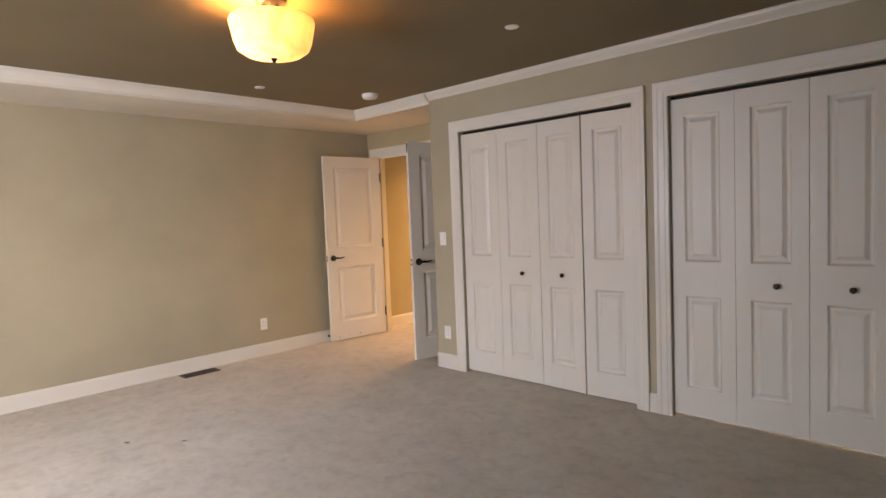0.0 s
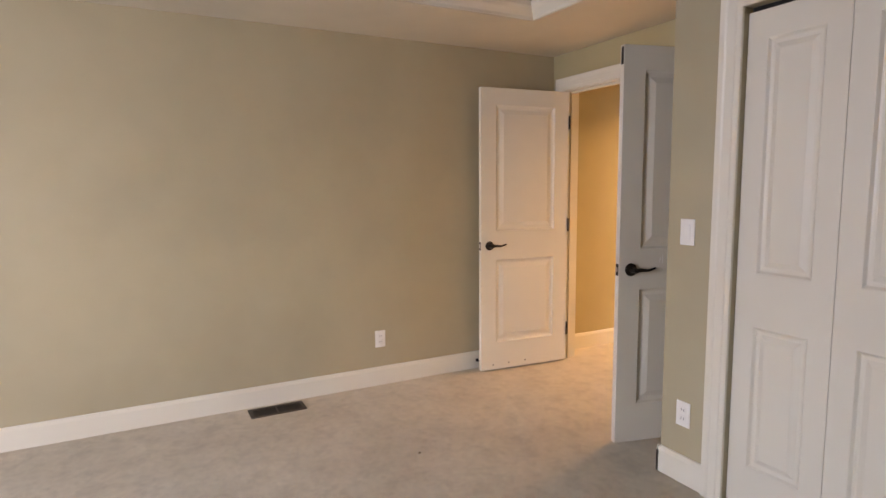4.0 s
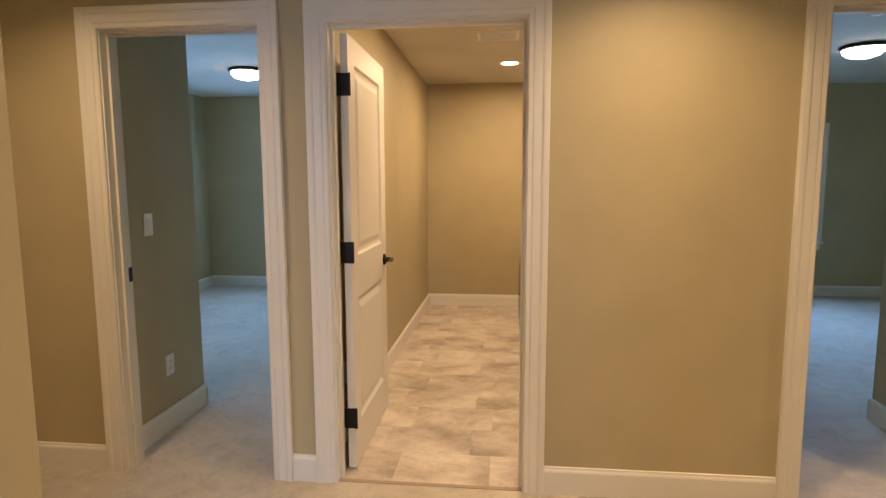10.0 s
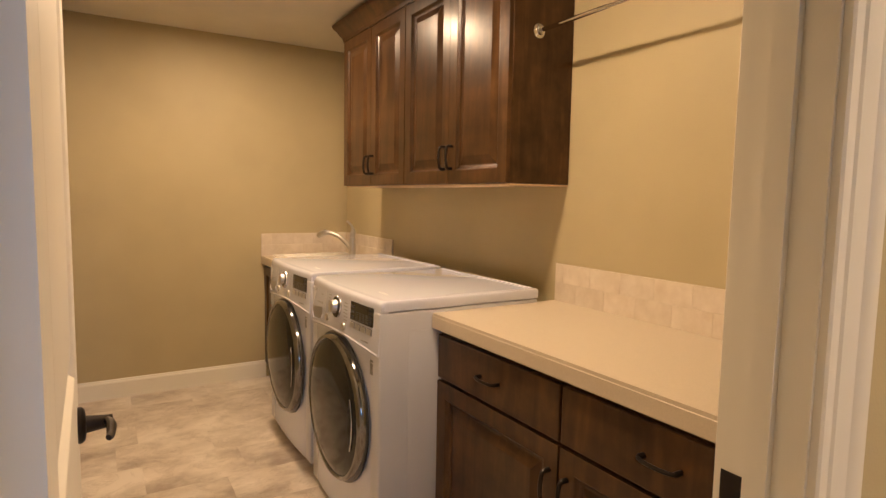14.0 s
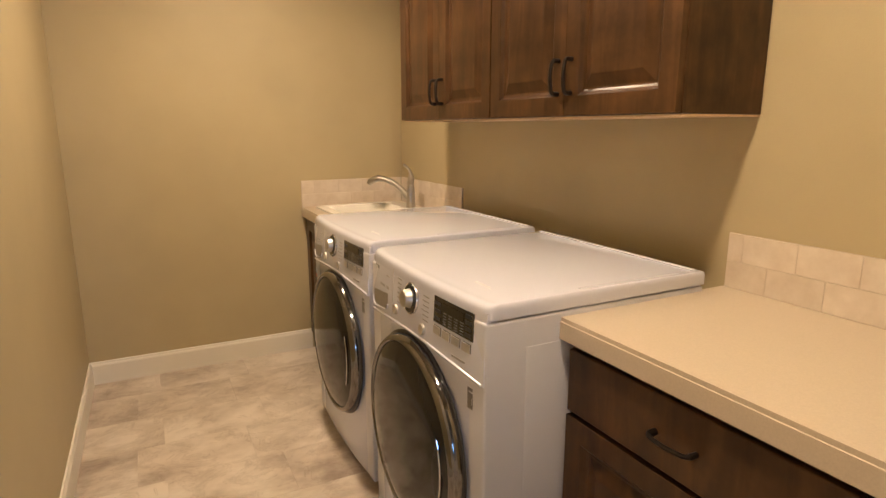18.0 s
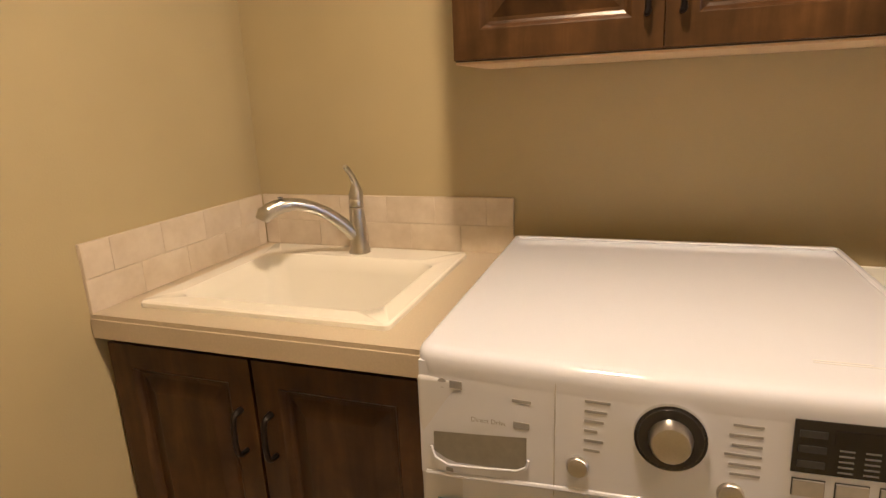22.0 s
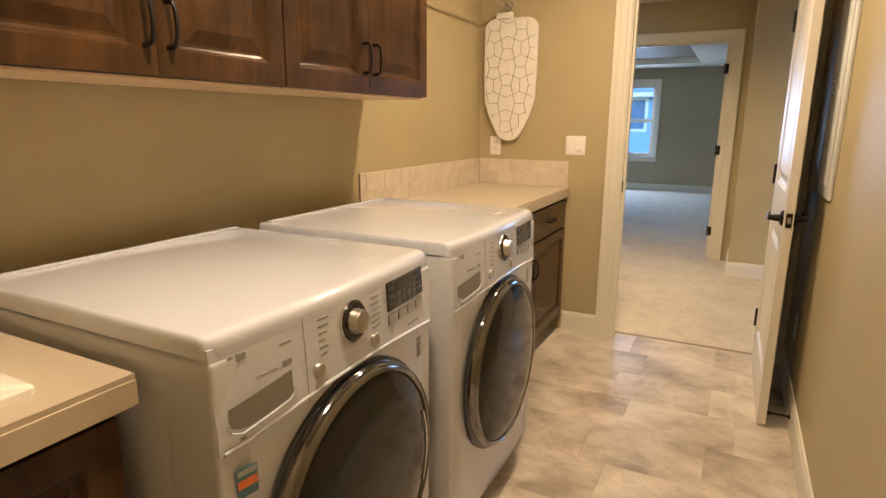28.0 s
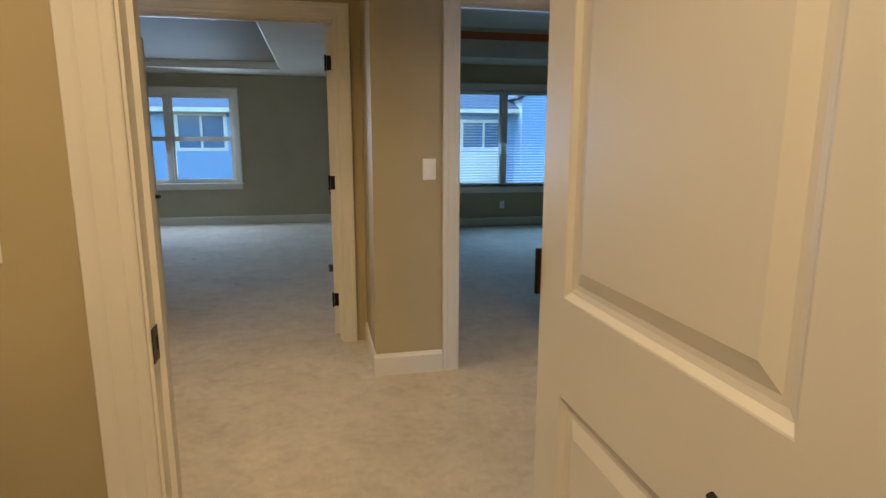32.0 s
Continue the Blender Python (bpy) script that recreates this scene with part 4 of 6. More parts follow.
def laundry_machine(m, label, dryer=False):
    a = thing("dryer" if dryer else "washer", m, label, "dryer" if dryer else "washing machine")
    n = 16
    xs = [0.012 + (MW - 0.024) * i / n for i in range(n + 1)]
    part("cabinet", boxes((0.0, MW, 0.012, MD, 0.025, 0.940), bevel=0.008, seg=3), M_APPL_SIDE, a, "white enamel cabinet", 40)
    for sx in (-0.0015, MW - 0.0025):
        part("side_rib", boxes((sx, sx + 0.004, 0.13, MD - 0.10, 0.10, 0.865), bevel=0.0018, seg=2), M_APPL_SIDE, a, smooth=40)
    # front lower panel and control panel meet in a curved seam
    part("front_panel", bent_panel([0.004 + (MW - 0.008) * i / n for i in range(n + 1)], lambda x: 0.03, lambda x: seam_z(x) - 0.002, 0.018, 0, 0.02, 10), M_APPL, a, smooth=40)
    part("control_panel", bent_panel([0.003 + (MW - 0.006) * i / n for i in range(n + 1)], lambda x: seam_z(x) + 0.002, lambda x: 0.962, 0.010, 0.06, 0.03), M_APPL, a, smooth=40)
    # bright lip under the control panel
    pts = [(x, on_front(x, seam_z(x)) + 0.011, seam_z(x) + 0.003) for x in xs]
    part("seam_lip", tube(pts, 0.0045, 8), M_APPL, a, smooth=True)
    # flat lid: tight sides, a wider round to the control panel, corners rounded in plan
    bm = bmesh.new()
    def lid_loop(drop, front, side):
        pts = []
        rc = 0.030
        def fy(x):
            return front_y(x) + 0.0185 + front
        for k in range(7):
            t = radians(90 * k / 6)
            pts.append((side + rc * (1 - math.sin(t)), fy(rc) + rc * 0.62 * (1 - math.cos(t))))
        pts = pts[::-1]
        left = pts
        mid = [(rc + side + (MW - 2 * rc - 2 * side) * k / 12, 0) for k in range(1, 12)]
        mid = [(x, fy(x)) for x, _ in mid]
        right = [(MW - x, y) for x, y in left[::-1]]
        back = [(MW - side, MD - side), (side, MD - side)]
        return [bm.verts.new((x, y, MH - drop)) for x, y in left + mid + right + back]
    steps = [(0.040, 0.0, 0.0015), (0.038, 0.0, 0.0), (0.024, 0.0, 0.0), (0.015, 0.0012, 0.0), (0.0095, 0.0032, 0.0004), (0.0052, 0.0066, 0.0016), (0.0022, 0.0115, 0.0034), (0.0006, 0.0170, 0.0056), (0.0, 0.0230, 0.0085)]
    loops = [lid_loop(*q) for q in steps]
    for p, q in zip(loops, loops[1:]):
        for i in range(len(p)):
            j = (i + 1) % len(p)
            bm.faces.new((p[i], p[j], q[j], q[i]))
    bm.faces.new(loops[-1])
    bm.faces.new(loops[0][::-1])
    part("top", bm, M_APPL, a, "glossy white flat top", 24)
    # shallow trough before the rear lip, open towards the front
    part("rear_rim", boxes((0.016, MW - 0.016, MD - 0.040, MD - 0.022, MH - 0.001, MH + 0.0055), bevel=0.0026), M_APPL, a, smooth=40)
    part("side_rim", boxes((MW - 0.024, MW - 0.014, 0.30, MD - 0.041, MH - 0.001, MH + 0.0022), bevel=0.0012, seg=1), M_APPL, a, smooth=40)
    part("lid_print", boxes((MW - 0.20, MW - 0.115, 0.098, 0.1005, MH + 0.0001, MH + 0.0004), (MW - 0.20, MW - 0.13, 0.105, 0.1075, MH + 0.0001, MH + 0.0004)), M_BADGEPRINT, a, "pale printed note on the top")
    if not dryer:
        part("side_label", boxes((MW + 0.0006, MW + 0.0012, 0.022, 0.075, 0.868, 0.885), (MW + 0.0006, MW + 0.0012, 0.018, 0.060, 0.892, 0.897)), M_BADGEPRINT, a, "small grey print on the side")
    # drawer pull or false drawer on the control panel
    # flat patch; the scoop's shade is only in its grey colour
    bm = bmesh.new()
    cols = []
    for k in range(9):
        x = 0.026 + 0.146 * k / 8
        lo = 0.802 + 0.012 * k / 8 + 0.016 * (1 - min(1, k / 1.5)) + 0.008 * max(0, k - 7)
        cols.append([bm.verts.new((x, on_front(x, z) + 0.0088, z)) for z in (lo, 0.850 + 0.018 * k / 8)])
    for p, q in zip(cols, cols[1:]):
        bm.faces.new((p[0], q[0], q[1], p[1]))
    part("drawer_recess_shade", bm, M_RECESS_SHADE, a, "flat grey patch painted as shade in the drawer grip recess")
    lip = [(0.022, 0.826), (0.028, 0.808), (0.05, 0.7985), (0.105, 0.806), (0.158, 0.8135), (0.172, 0.822), (0.175, 0.834)]
    part("drawer_lip", tube([(x, on_front(x, z, 0.0) + 0.007, z) for x, z in lip], 0.0020, 8), M_APPL, a, smooth=True)
    part("drawer_seam", tube([(0.212, on_front(0.212, z) + 0.0095, z) for z in (0.785, 0.85, 0.9, 0.955)] + [(0.212, on_front(0.212, 0.955) + 0.0135, 0.972)], 0.0010, 6), M_GREYPLASTIC, a)
    # dial
    kx, kz = 0.362, 0.904
    ky = on_front(kx, kz) + 0.010
    ringm = part("dial_ring", lathe([(0.024, 0), (0.043, 0), (0.043, 0.006), (0.040, 0.010), (0.028, 0.011), (0.028, 0.0)], 40, "y"), M_DISPLAY, a, "dark glossy dial ring", 40, pose(kx, ky, kz, -6))
    part("dial_bezel", lathe([(0.043, 0), (0.0462, 0), (0.0462, 0.006), (0.0450, 0.008), (0.043, 0.006)], 40, "y"), M_CHROME, ringm, "chrome bezel", 40)
    part("dial_knob", lathe([(0, 0), (0.0285, 0), (0.0285, 0.010), (0.0262, 0.013), (0.0250, 0.026), (0.0232, 0.0300), (0.018, 0.0312), (0, 0.0305)], 40, "y"), M_NICKEL, ringm, "silver dial knob", 40)
    for bx, bz, rad in ((0.245, 0.838, 0.0155), (0.438, 0.835, 0.0165)):
        b = part("round_button", lathe([(0, 0), (rad, 0), (rad, 0.004), (rad * 0.85, 0.007), (rad * 0.7, 0.006), (0, 0.0065)], 24, "y"), M_NICKEL, a, "round silver button", 40, pose(bx, on_front(bx, bz) + 0.010, bz, -6))
    # display and its keys
    dx0, dx1, dz0, dz1 = 0.502, 0.690, 0.880, 0.950
    def slate(x0, x1, z0, z1, off, thick, mat, name, label="", parent=None, bevel=0.0):
        bm = bmesh.new()
        k = 6
        cols = [[bm.verts.new((x0 + (x1 - x0) * i / k, on_front(x0 + (x1 - x0) * i / k, z) + 0.010 - off, z)) for z in (z0, z1)] for i in range(k + 1)]
        for p, q in zip(cols, cols[1:]):
            bm.faces.new((p[0], q[0], q[1], p[1]))
        r = bmesh.ops.extrude_face_region(bm, geom=bm.faces[:])
        bmesh.ops.translate(bm, verts=[v for v in r["geom"] if isinstance(v, bmesh.types.BMVert)], vec=(0, thick, 0))
        return part(name, bm, mat, parent or a, label)
    disp = slate(dx0, dx1, dz0, dz1, 0.0022, 0.004, M_DISPLAY, "display", "black display window")
    for i in range(3):
        slate(dx0 + 0.006, dx0 + 0.036, dz0 + 0.008 + i * 0.020, dz0 + 0.017 + i * 0.020, 0.0034, 0.002, M_DARKPLASTIC, "side_key", "", disp)
    slate(dx0 + 0.044, dx1 - 0.042, dz1 - 0.030, dz1 - 0.010, 0.0030, 0.001, M_SCREEN, "screen", "unlit dark screen", disp)
    for i in range(4):
        for k in range(5):
            x = dx0 + 0.050 + i * 0.027
            slate(x, x + 0.016, dz0 + 0.005 + k * 0.0072, dz0 + 0.0070 + k * 0.0072, 0.0030, 0.001, M_SEGMENT, "segment", "", disp)
    for k in range(4):
        slate(dx1 - 0.034, dx1 - 0.008, dz0 + 0.006 + k * 0.0155, dz0 + 0.016 + k * 0.0155, 0.0032, 0.0015, M_SIDEKEY, "side_key", "", disp)
    for i in range(4):
        x = dx0 + 0.004 + i * 0.047
        slate(x - 0.0012, x + 0.0352, dz0 - 0.0322, dz0 - 0.0088, 0.0012, 0.004, M_DARKPLASTIC, "key_rim", "thin dark key surround")
        slate(x, x + 0.034, dz0 - 0.031, dz0 - 0.010, 0.0040, 0.007, M_KEY, "key", "rounded silver key")
    # print
    for i in range(6):
        slate(0.252, 0.252 + (0.034, 0.030, 0.026, 0.018, 0.026, 0.022)[i], 0.936 - i * 0.0145, 0.940 - i * 0.0145, 0.0006, 0.001, M_PRINT, "printed_label")
        slate(0.425 - (0, 0.004, 0, 0.008, 0.002, 0)[i] + 0.010, 0.470, 0.930 - i * 0.0135, 0.9335 - i * 0.0135, 0.0006, 0.001, M_PRINT, "printed_label")
    part("badge", lathe([(0, 0), (0.0075, 0), (0.0075, 0.0008), (0, 0.001)], 20, "y"), M_PRINT, a, "round grey maker's badge drawn plain", at=pose(0.042, on_front(0.042, 0.932) + 0.0092, 0.932, -4))
    slate(0.054, 0.074, 0.926, 0.938, 0.0012, 0.001, M_PRINT, "badge", "grey maker's badge drawn plain")
    slate(0.150, 0.178, 0.920, 0.9245, 0.0006, 0.001, M_PRINT, "printed_label")
    if dryer:
        slate(0.090, 0.140, 0.880, 0.887, 0.0006, 0.001, M_PRINT, "printed_label")
    slate(0.152, 0.176, 0.880, 0.890, 0.0006, 0.001, M_PRINT, "printed_label")
    slate(0.045, 0.057, 0.786, 0.793, 0.0006, 0.001, M_PRINT, "printed_label")
    slate(0.60, 0.66, 0.815, 0.820, 0.0006, 0.001, M_PRINT, "printed_label")
    # door
    cx, cz, R = 0.372, 0.492, 0.296
    cy = front_y(cx) + 0.020
    door = part("door", lathe([(R + 0.004, 0.0), (R + 0.004, 0.018), (R - 0.001, 0.030), (R - 0.008, 0.037), (R - 0.016, 0.039), (R - 0.021, 0.035), (R - 0.023, 0.02)], 72, "y"), M_RING, a, "dark chrome door ring", 50, pose(cx, cy, cz))
    # dark ring stands in for the shadow line round the door
    part("door_shadow_ring", lathe([(R + 0.012, 0.0), (R + 0.012, 0.006), (R + 0.003, 0.008), (R + 0.003, 0.0)], 72, "y"), M_DARKPLASTIC, door, "dark ring painted as the shadow gap round the door", 50)
    part("door_glass", lathe([(R - 0.021, 0.033), (R - 0.05, 0.043), (R - 0.08, 0.050), (R - 0.14, 0.056), (R - 0.22, 0.061), (0.0, 0.063)], 72, "y"), M_SMOKED, door, "smoked glass door window", True)
    # handle recess near the free edge
    s = 1
    bm = bmesh.new()
    pts = []
    for k in range(17):
        t = -1 + 2 * k / 16
        pts.append((s * (0.226 + 0.020 * (1 - t * t)), t * 0.100))
    for k in range(17):
        t = 1 - 2 * k / 16
        pts.append((s * (0.226 - 0.016 * (1 - t * t)), t * 0.100))
    def bulge(x, z):
        r = math.hypot(x, z)
        return -(0.063 - 0.0145 * (r / 0.196) ** 2 * 1.0) - 0.0016
    seen_pts = []
    for p in pts:
        if not seen_pts or (abs(p[0] - seen_pts[-1][0]) + abs(p[1] - seen_pts[-1][1])) > 1e-5:
            seen_pts.append(p)
    if abs(seen_pts[0][0] - seen_pts[-1][0]) + abs(seen_pts[0][1] - seen_pts[-1][1]) < 1e-5:
        seen_pts.pop()
    bm.faces.new([bm.verts.new((x, bulge(x, z) - 0.003, z)) for x, z in seen_pts])
    r = bmesh.ops.extrude_face_region(bm, geom=bm.faces[:])
    bmesh.ops.translate(bm, verts=[v for v in r["geom"] if isinstance(v, bmesh.types.BMVert)], vec=(0, 0.006, 0))
    part("door_handle", bm, M_RUBBER, door, "black door grip recess")
    part("handle_rim", tube([(x + 0.002, bulge(x, z) - 0.004, z) for x, z in pts[:17]], 0.0022, 8), M_CHROME, door, "thin chrome grip edge", True)
    # badges
    bd = slate(0.664, 0.712, 0.702, 0.758, -0.0068, 0.001, M_BADGE, "badge", "small dark grey square badge")
    words("10", 0.026, bd, 0.689, 0.714, on_front(0.690, 0.712) + 0.0162, M_BADGEPRINT)
    slate(0.670, 0.706, 0.745, 0.749, -0.0066, 0.001, M_BADGEPRINT, "badge_print", "", bd)
    if not dryer:
        words("Direct Drive", 0.0105, a, 0.115, 0.880, on_front(0.115, 0.88) + 0.0085)
    return a


washer = laundry_machine(pose(-3.255, 10.093, 0, 0, 0, -90), "glossy white front-load washer with a round smoked door")
dryer = laundry_machine(pose(-3.276, 9.255, 0, 0, 0, -90), "glossy white front-load dryer with a round smoked door", True)
for a, is_dryer in ((washer, False), (dryer, True)):
    for x in (0.06, MW - 0.06):
        for y in (0.08, MD - 0.06):
            part("foot", lathe([(0, 0), (0.022, 0), (0.022, 0.012), (0.012, 0.016), (0.012, 0.028), (0, 0.028)], 12), M_RUBBER, a, at=pose(x, y, 0))


def sticker_mat(name, color):
    return plain(name, color, 0.45, 0.0, 40, 0.04, 0)


lab = part("label_sticker", boxes((0.030, 0.072, 0.0, 0.001, 0.680, 0.735)), sticker_mat("sticker_teal", (0.06, 0.17, 0.22)), washer, "teal and orange rating sticker", at=pose(0, on_front(0.05, 0.7) + 0.015, 0, 0, 0, -10))
part("stripe", boxes((0.032, 0.070, -0.0006, 0.0, 0.698, 0.714)), sticker_mat("sticker_orange", (0.72, 0.19, 0.05)), lab)
part("stripe", boxes((0.032, 0.070, -0.0006, 0.0, 0.722, 0.732)), sticker_mat("sticker_grey", (0.35, 0.38, 0.38)), lab)

# supply hoses between the machines
tagged(part("water_hose", tube(curve_points([(-2.50, 9.315, 0.20), (-2.52, 9.31, 0.60), (-2.56, 9.315, 0.86), (-2.52, 9.33, 0.905), (-2.46, 9.335, 0.86), (-2.44, 9.34, 0.5)], 6), 0.012, 10), M_RUBBER, smooth=True), "black water hose looped behind the washer", "hose")
bx = thing("supply_box", pose(-2.434, 9.315, 0.83), "white plastic laundry supply box set in the wall", "supply box")
part("frame", boxes((-0.012, 0.0, -0.11, 0.11, -0.09, 0.09), bevel=0.003), M_PLASTIC, bx)
part("valve", lathe([(0, 0), (0.02, 0), (0.02, 0.03), (0.012, 0.04), (0, 0.04)], 16), M_RUBBER, bx, "black valve", at=pose(-0.03, 0.02, 0.0, 0, -90))

# ---- backsplash ----
def splash(name, along_y, fixed, a0, a1, z0, face):
    """Two courses of small stone tiles in running bond on a wall face; face: +1 or -1, the way they stand proud."""
    g = bmesh.new()
    if along_y:
        box(g, min(fixed, fixed + face * 0.0075), max(fixed, fixed + face * 0.0075), a0, a1, z0, z0 + 0.160)
    else:
        box(g, a0, a1, min(fixed, fixed + face * 0.0075), max(fixed, fixed + face * 0.0075), z0, z0 + 0.160)
    base = tagged(part(name, g, M_SPLASHGROUT), "beige stone tile backsplash in two courses", "backsplash", kind="structure")
    for row in range(2):
        a = a0 - (0.077 if row else 0.0)
        while a < a1 - 0.004:
            lo, hi = max(a, a0) + 0.0006, min(a + 0.1535, a1) - 0.0006
            a += 0.154
            if hi - lo < 0.012:
                continue
            zz0, zz1 = z0 + row * 0.080 + 0.0006, z0 + row * 0.080 + 0.0792
            p = fixed + face * random.uniform(0.0088, 0.0096)
            lo3, hi3 = min(fixed + face * 0.001, p), max(fixed + face * 0.001, p)
            d = (lo3, hi3, lo, hi, zz0, zz1) if along_y else (lo, hi, lo3, hi3, zz0, zz1)
            c = Vector(((d[0] + d[1]) / 2, (d[2] + d[3]) / 2, (d[4] + d[5]) / 2))
            t = part("tile", boxes((d[0] - c.x, d[1] - c.x, d[2] - c.y, d[3] - c.y, d[4] - c.z, d[5] - c.z), bevel=0.0008, seg=1), M_SPLASH, base, at=Matrix.Translation(c))


splash("backsplash", True, -2.43, 10.113, 10.929, CT, -1)
splash("backsplash", False, 10.94, -3.093, -2.441, CT, -1)
splash("backsplash", True, -2.43, 7.166, 8.522, CT2, -1)
splash("backsplash", False, 7.155, -3.035, -2.441, CT2, 1)

# ---- windows ----
def window_at(name, m, w, z0, z1, units, hung=True, label="white vinyl window with white casing", depth=0.13, casing=True):
    """A window in an opening w wide; local x along it, the room at -y, wall from y=0 to depth."""
    win = thing(name, m, label, "window", kind="structure")
    part("window_frame", boxes((0, 0.03, 0.05, depth, z0, z1), (w - 0.03, w, 0.05, depth, z0, z1), (0.03, w - 0.03, 0.05, depth, z0, z0 + 0.03), (0.03, w - 0.03, 0.05, depth, z1 - 0.03, z1)), M_TRIM, win)
    part("window_jamb", boxes((0, 0.008, 0, 0.05, z0, z1), (w - 0.008, w, 0, 0.05, z0, z1), (0.008, w - 0.008, 0, 0.05, z1 - 0.008, z1)), M_TRIM, win)
    uw = (w - 0.06) / units
    for i in range(units):
        x0, x1 = 0.03 + i * uw, 0.03 + (i + 1) * uw
        if i:
            part("mullion", boxes((x0 - 0.035, x0 + 0.035, 0.045, depth, z0 + 0.03, z1 - 0.03)), M_TRIM, win)
        x0 += 0.035 if i else 0
        x1 -= 0.035 if i < units - 1 else 0
        mid = (z0 + z1) / 2
        halves = ((z0 + 0.03, mid, 0.070), (mid, z1 - 0.03, 0.090)) if hung else ((z0 + 0.03, z1 - 0.03, 0.080),)
        for lo, hi, y in halves:
            s = part("sash", boxes((x0, x0 + 0.035, y, y + 0.02, lo, hi), (x1 - 0.035, x1, y, y + 0.02, lo, hi), (x0 + 0.035, x1 - 0.035, y, y + 0.02, lo, lo + 0.035), (x0 + 0.035, x1 - 0.035, y, y + 0.02, hi - 0.035, hi)), M_TRIM, win)
            g = part("pane", boxes((x0 + 0.03, x1 - 0.03, y + 0.008, y + 0.012, lo + 0.03, hi - 0.03)), M_GLASS, s, "clear glass pane")
            g.visible_shadow = False
    if casing:
        part("window_casing", sweep_u(0, w, z1, CASING, z0), M_TRIM, win)
    part("window_sill", boxes((-0.11, w + 0.11, -0.045, 0.05, z0 - 0.022, z0), bevel=0.004), M_TRIM, win)
    part("apron", boxes((-0.085, w + 0.085, -0.016, 0.0, z0 - 0.10, z0 - 0.022), bevel=0.003), M_TRIM, win)
    return win


window_at("window_1", pose(0.42, -1.42, 0, 0, 0, 180), 2.85, 0.66, 2.04, 3)
window_at("window_2", pose(-5.66, -0.43, 0, 0, 0, 180), 1.82, 0.62, 2.10, 2, False)
window_at("window_3", pose(-1.75, 11.85, 0), 1.97, 0.66, 1.96, 2, False, depth=0.12)
window_at("window_4", pose(-6.45, 11.95, 0), 1.40, 0.70, 2.02, 1, depth=0.12)
window_at("window_5", pose(-7.40, 8.7, 0, 0, 0, 90), 1.90, 0.70, 2.02, 2, depth=0.12)

M_SLAT = plain("blind_slat", (0.78, 0.78, 0.76), 0.45, 0.0, 30, 0.03, 0)


def blinds(m, w, z0, z1, label, tilt=8):
    b = thing("window_blind", m, label, "blind")
    part("headrail", boxes((0, w, -0.025, 0.025, z1 - 0.045, z1), bevel=0.003), M_SLAT, b)
    part("bottom_rail", boxes((0, w, -0.022, 0.022, z0, z0 + 0.018), bevel=0.003), M_SLAT, b)
    n = int((z1 - z0 - 0.07) / 0.042)
    me = mesh_of("slat", boxes((0.004, w - 0.004, -0.023, 0.023, -0.0013, 0.0013)), M_SLAT)
    for i in range(n):
        s = new("slat", me)
        s.parent = b
        s.matrix_local = pose(0, 0, z0 + 0.035 + i * 0.042, tilt)
    for x in (0.12, w - 0.12):
        part("cord", boxes((x, x + 0.0015, -0.026, -0.0245, z0, z1 - 0.04)), M_SLAT, b)
    return b


blinds(pose(-1.715, 11.882, 0), 0.945, 0.685, 1.93, "white horizontal window blind, slats open", 2)
blinds(pose(-0.760, 11.882, 0), 0.945, 0.685, 1.93, "white horizontal window blind, slats open", 2)
blinds(pose(-5.695, -0.465, 0, 0, 0, 180), 0.870, 0.645, 2.07, "white horizontal window blind, slats open", 2)
blinds(pose(-6.575, -0.465, 0, 0, 0, 180), 0.870, 0.645, 2.07, "white horizontal window blind, slats open", 2)

# accent paint on the step of the loft's tray
slab("trim", [(-7.398, -5.002, 0.298, 0.310, 2.70, 2.80), (-7.402, -7.390, 0.31, 4.19, 2.70, 2.80), (-5.010, -4.998, 0.31, 4.19, 2.70, 2.80)], M_ORANGE, "orange painted band in the tray ceiling", "accent band")

# ---- lamps ----
def amber_glass():
    """Alabaster glass: clouded, lets the bulb's light through."""
    m, nt, b = nodes("amber_lamp_glass", 0.3)
    vec = where(nt)
    warp = add(nt, "ShaderNodeTexNoise", Scale=5.0, Detail=6.0, Roughness=0.6, Distortion=1.6)
    nt.links.new(vec, warp.inputs["Vector"])
    c = ramp(nt, warp.outputs["Fac"], [(0.35, (0.90, 0.74, 0.58)), (0.6, (0.98, 0.93, 0.86))])
    nt.links.new(c, b.inputs["Base Color"])
    tr = nt.nodes.new("ShaderNodeBsdfTranslucent")
    nt.links.new(c, tr.inputs[0])
    mx = nt.nodes.new("ShaderNodeMixShader")
    mx.inputs[0].default_value = 0.32
    out = [n for n in nt.nodes if n.type == "OUTPUT_MATERIAL"][0]
    nt.links.new(b.outputs[0], mx.inputs[1])
    nt.links.new(tr.outputs[0], mx.inputs[2])
    nt.links.new(mx.outputs[0], out.inputs[0])
    return m


M_AMBER = amber_glass()


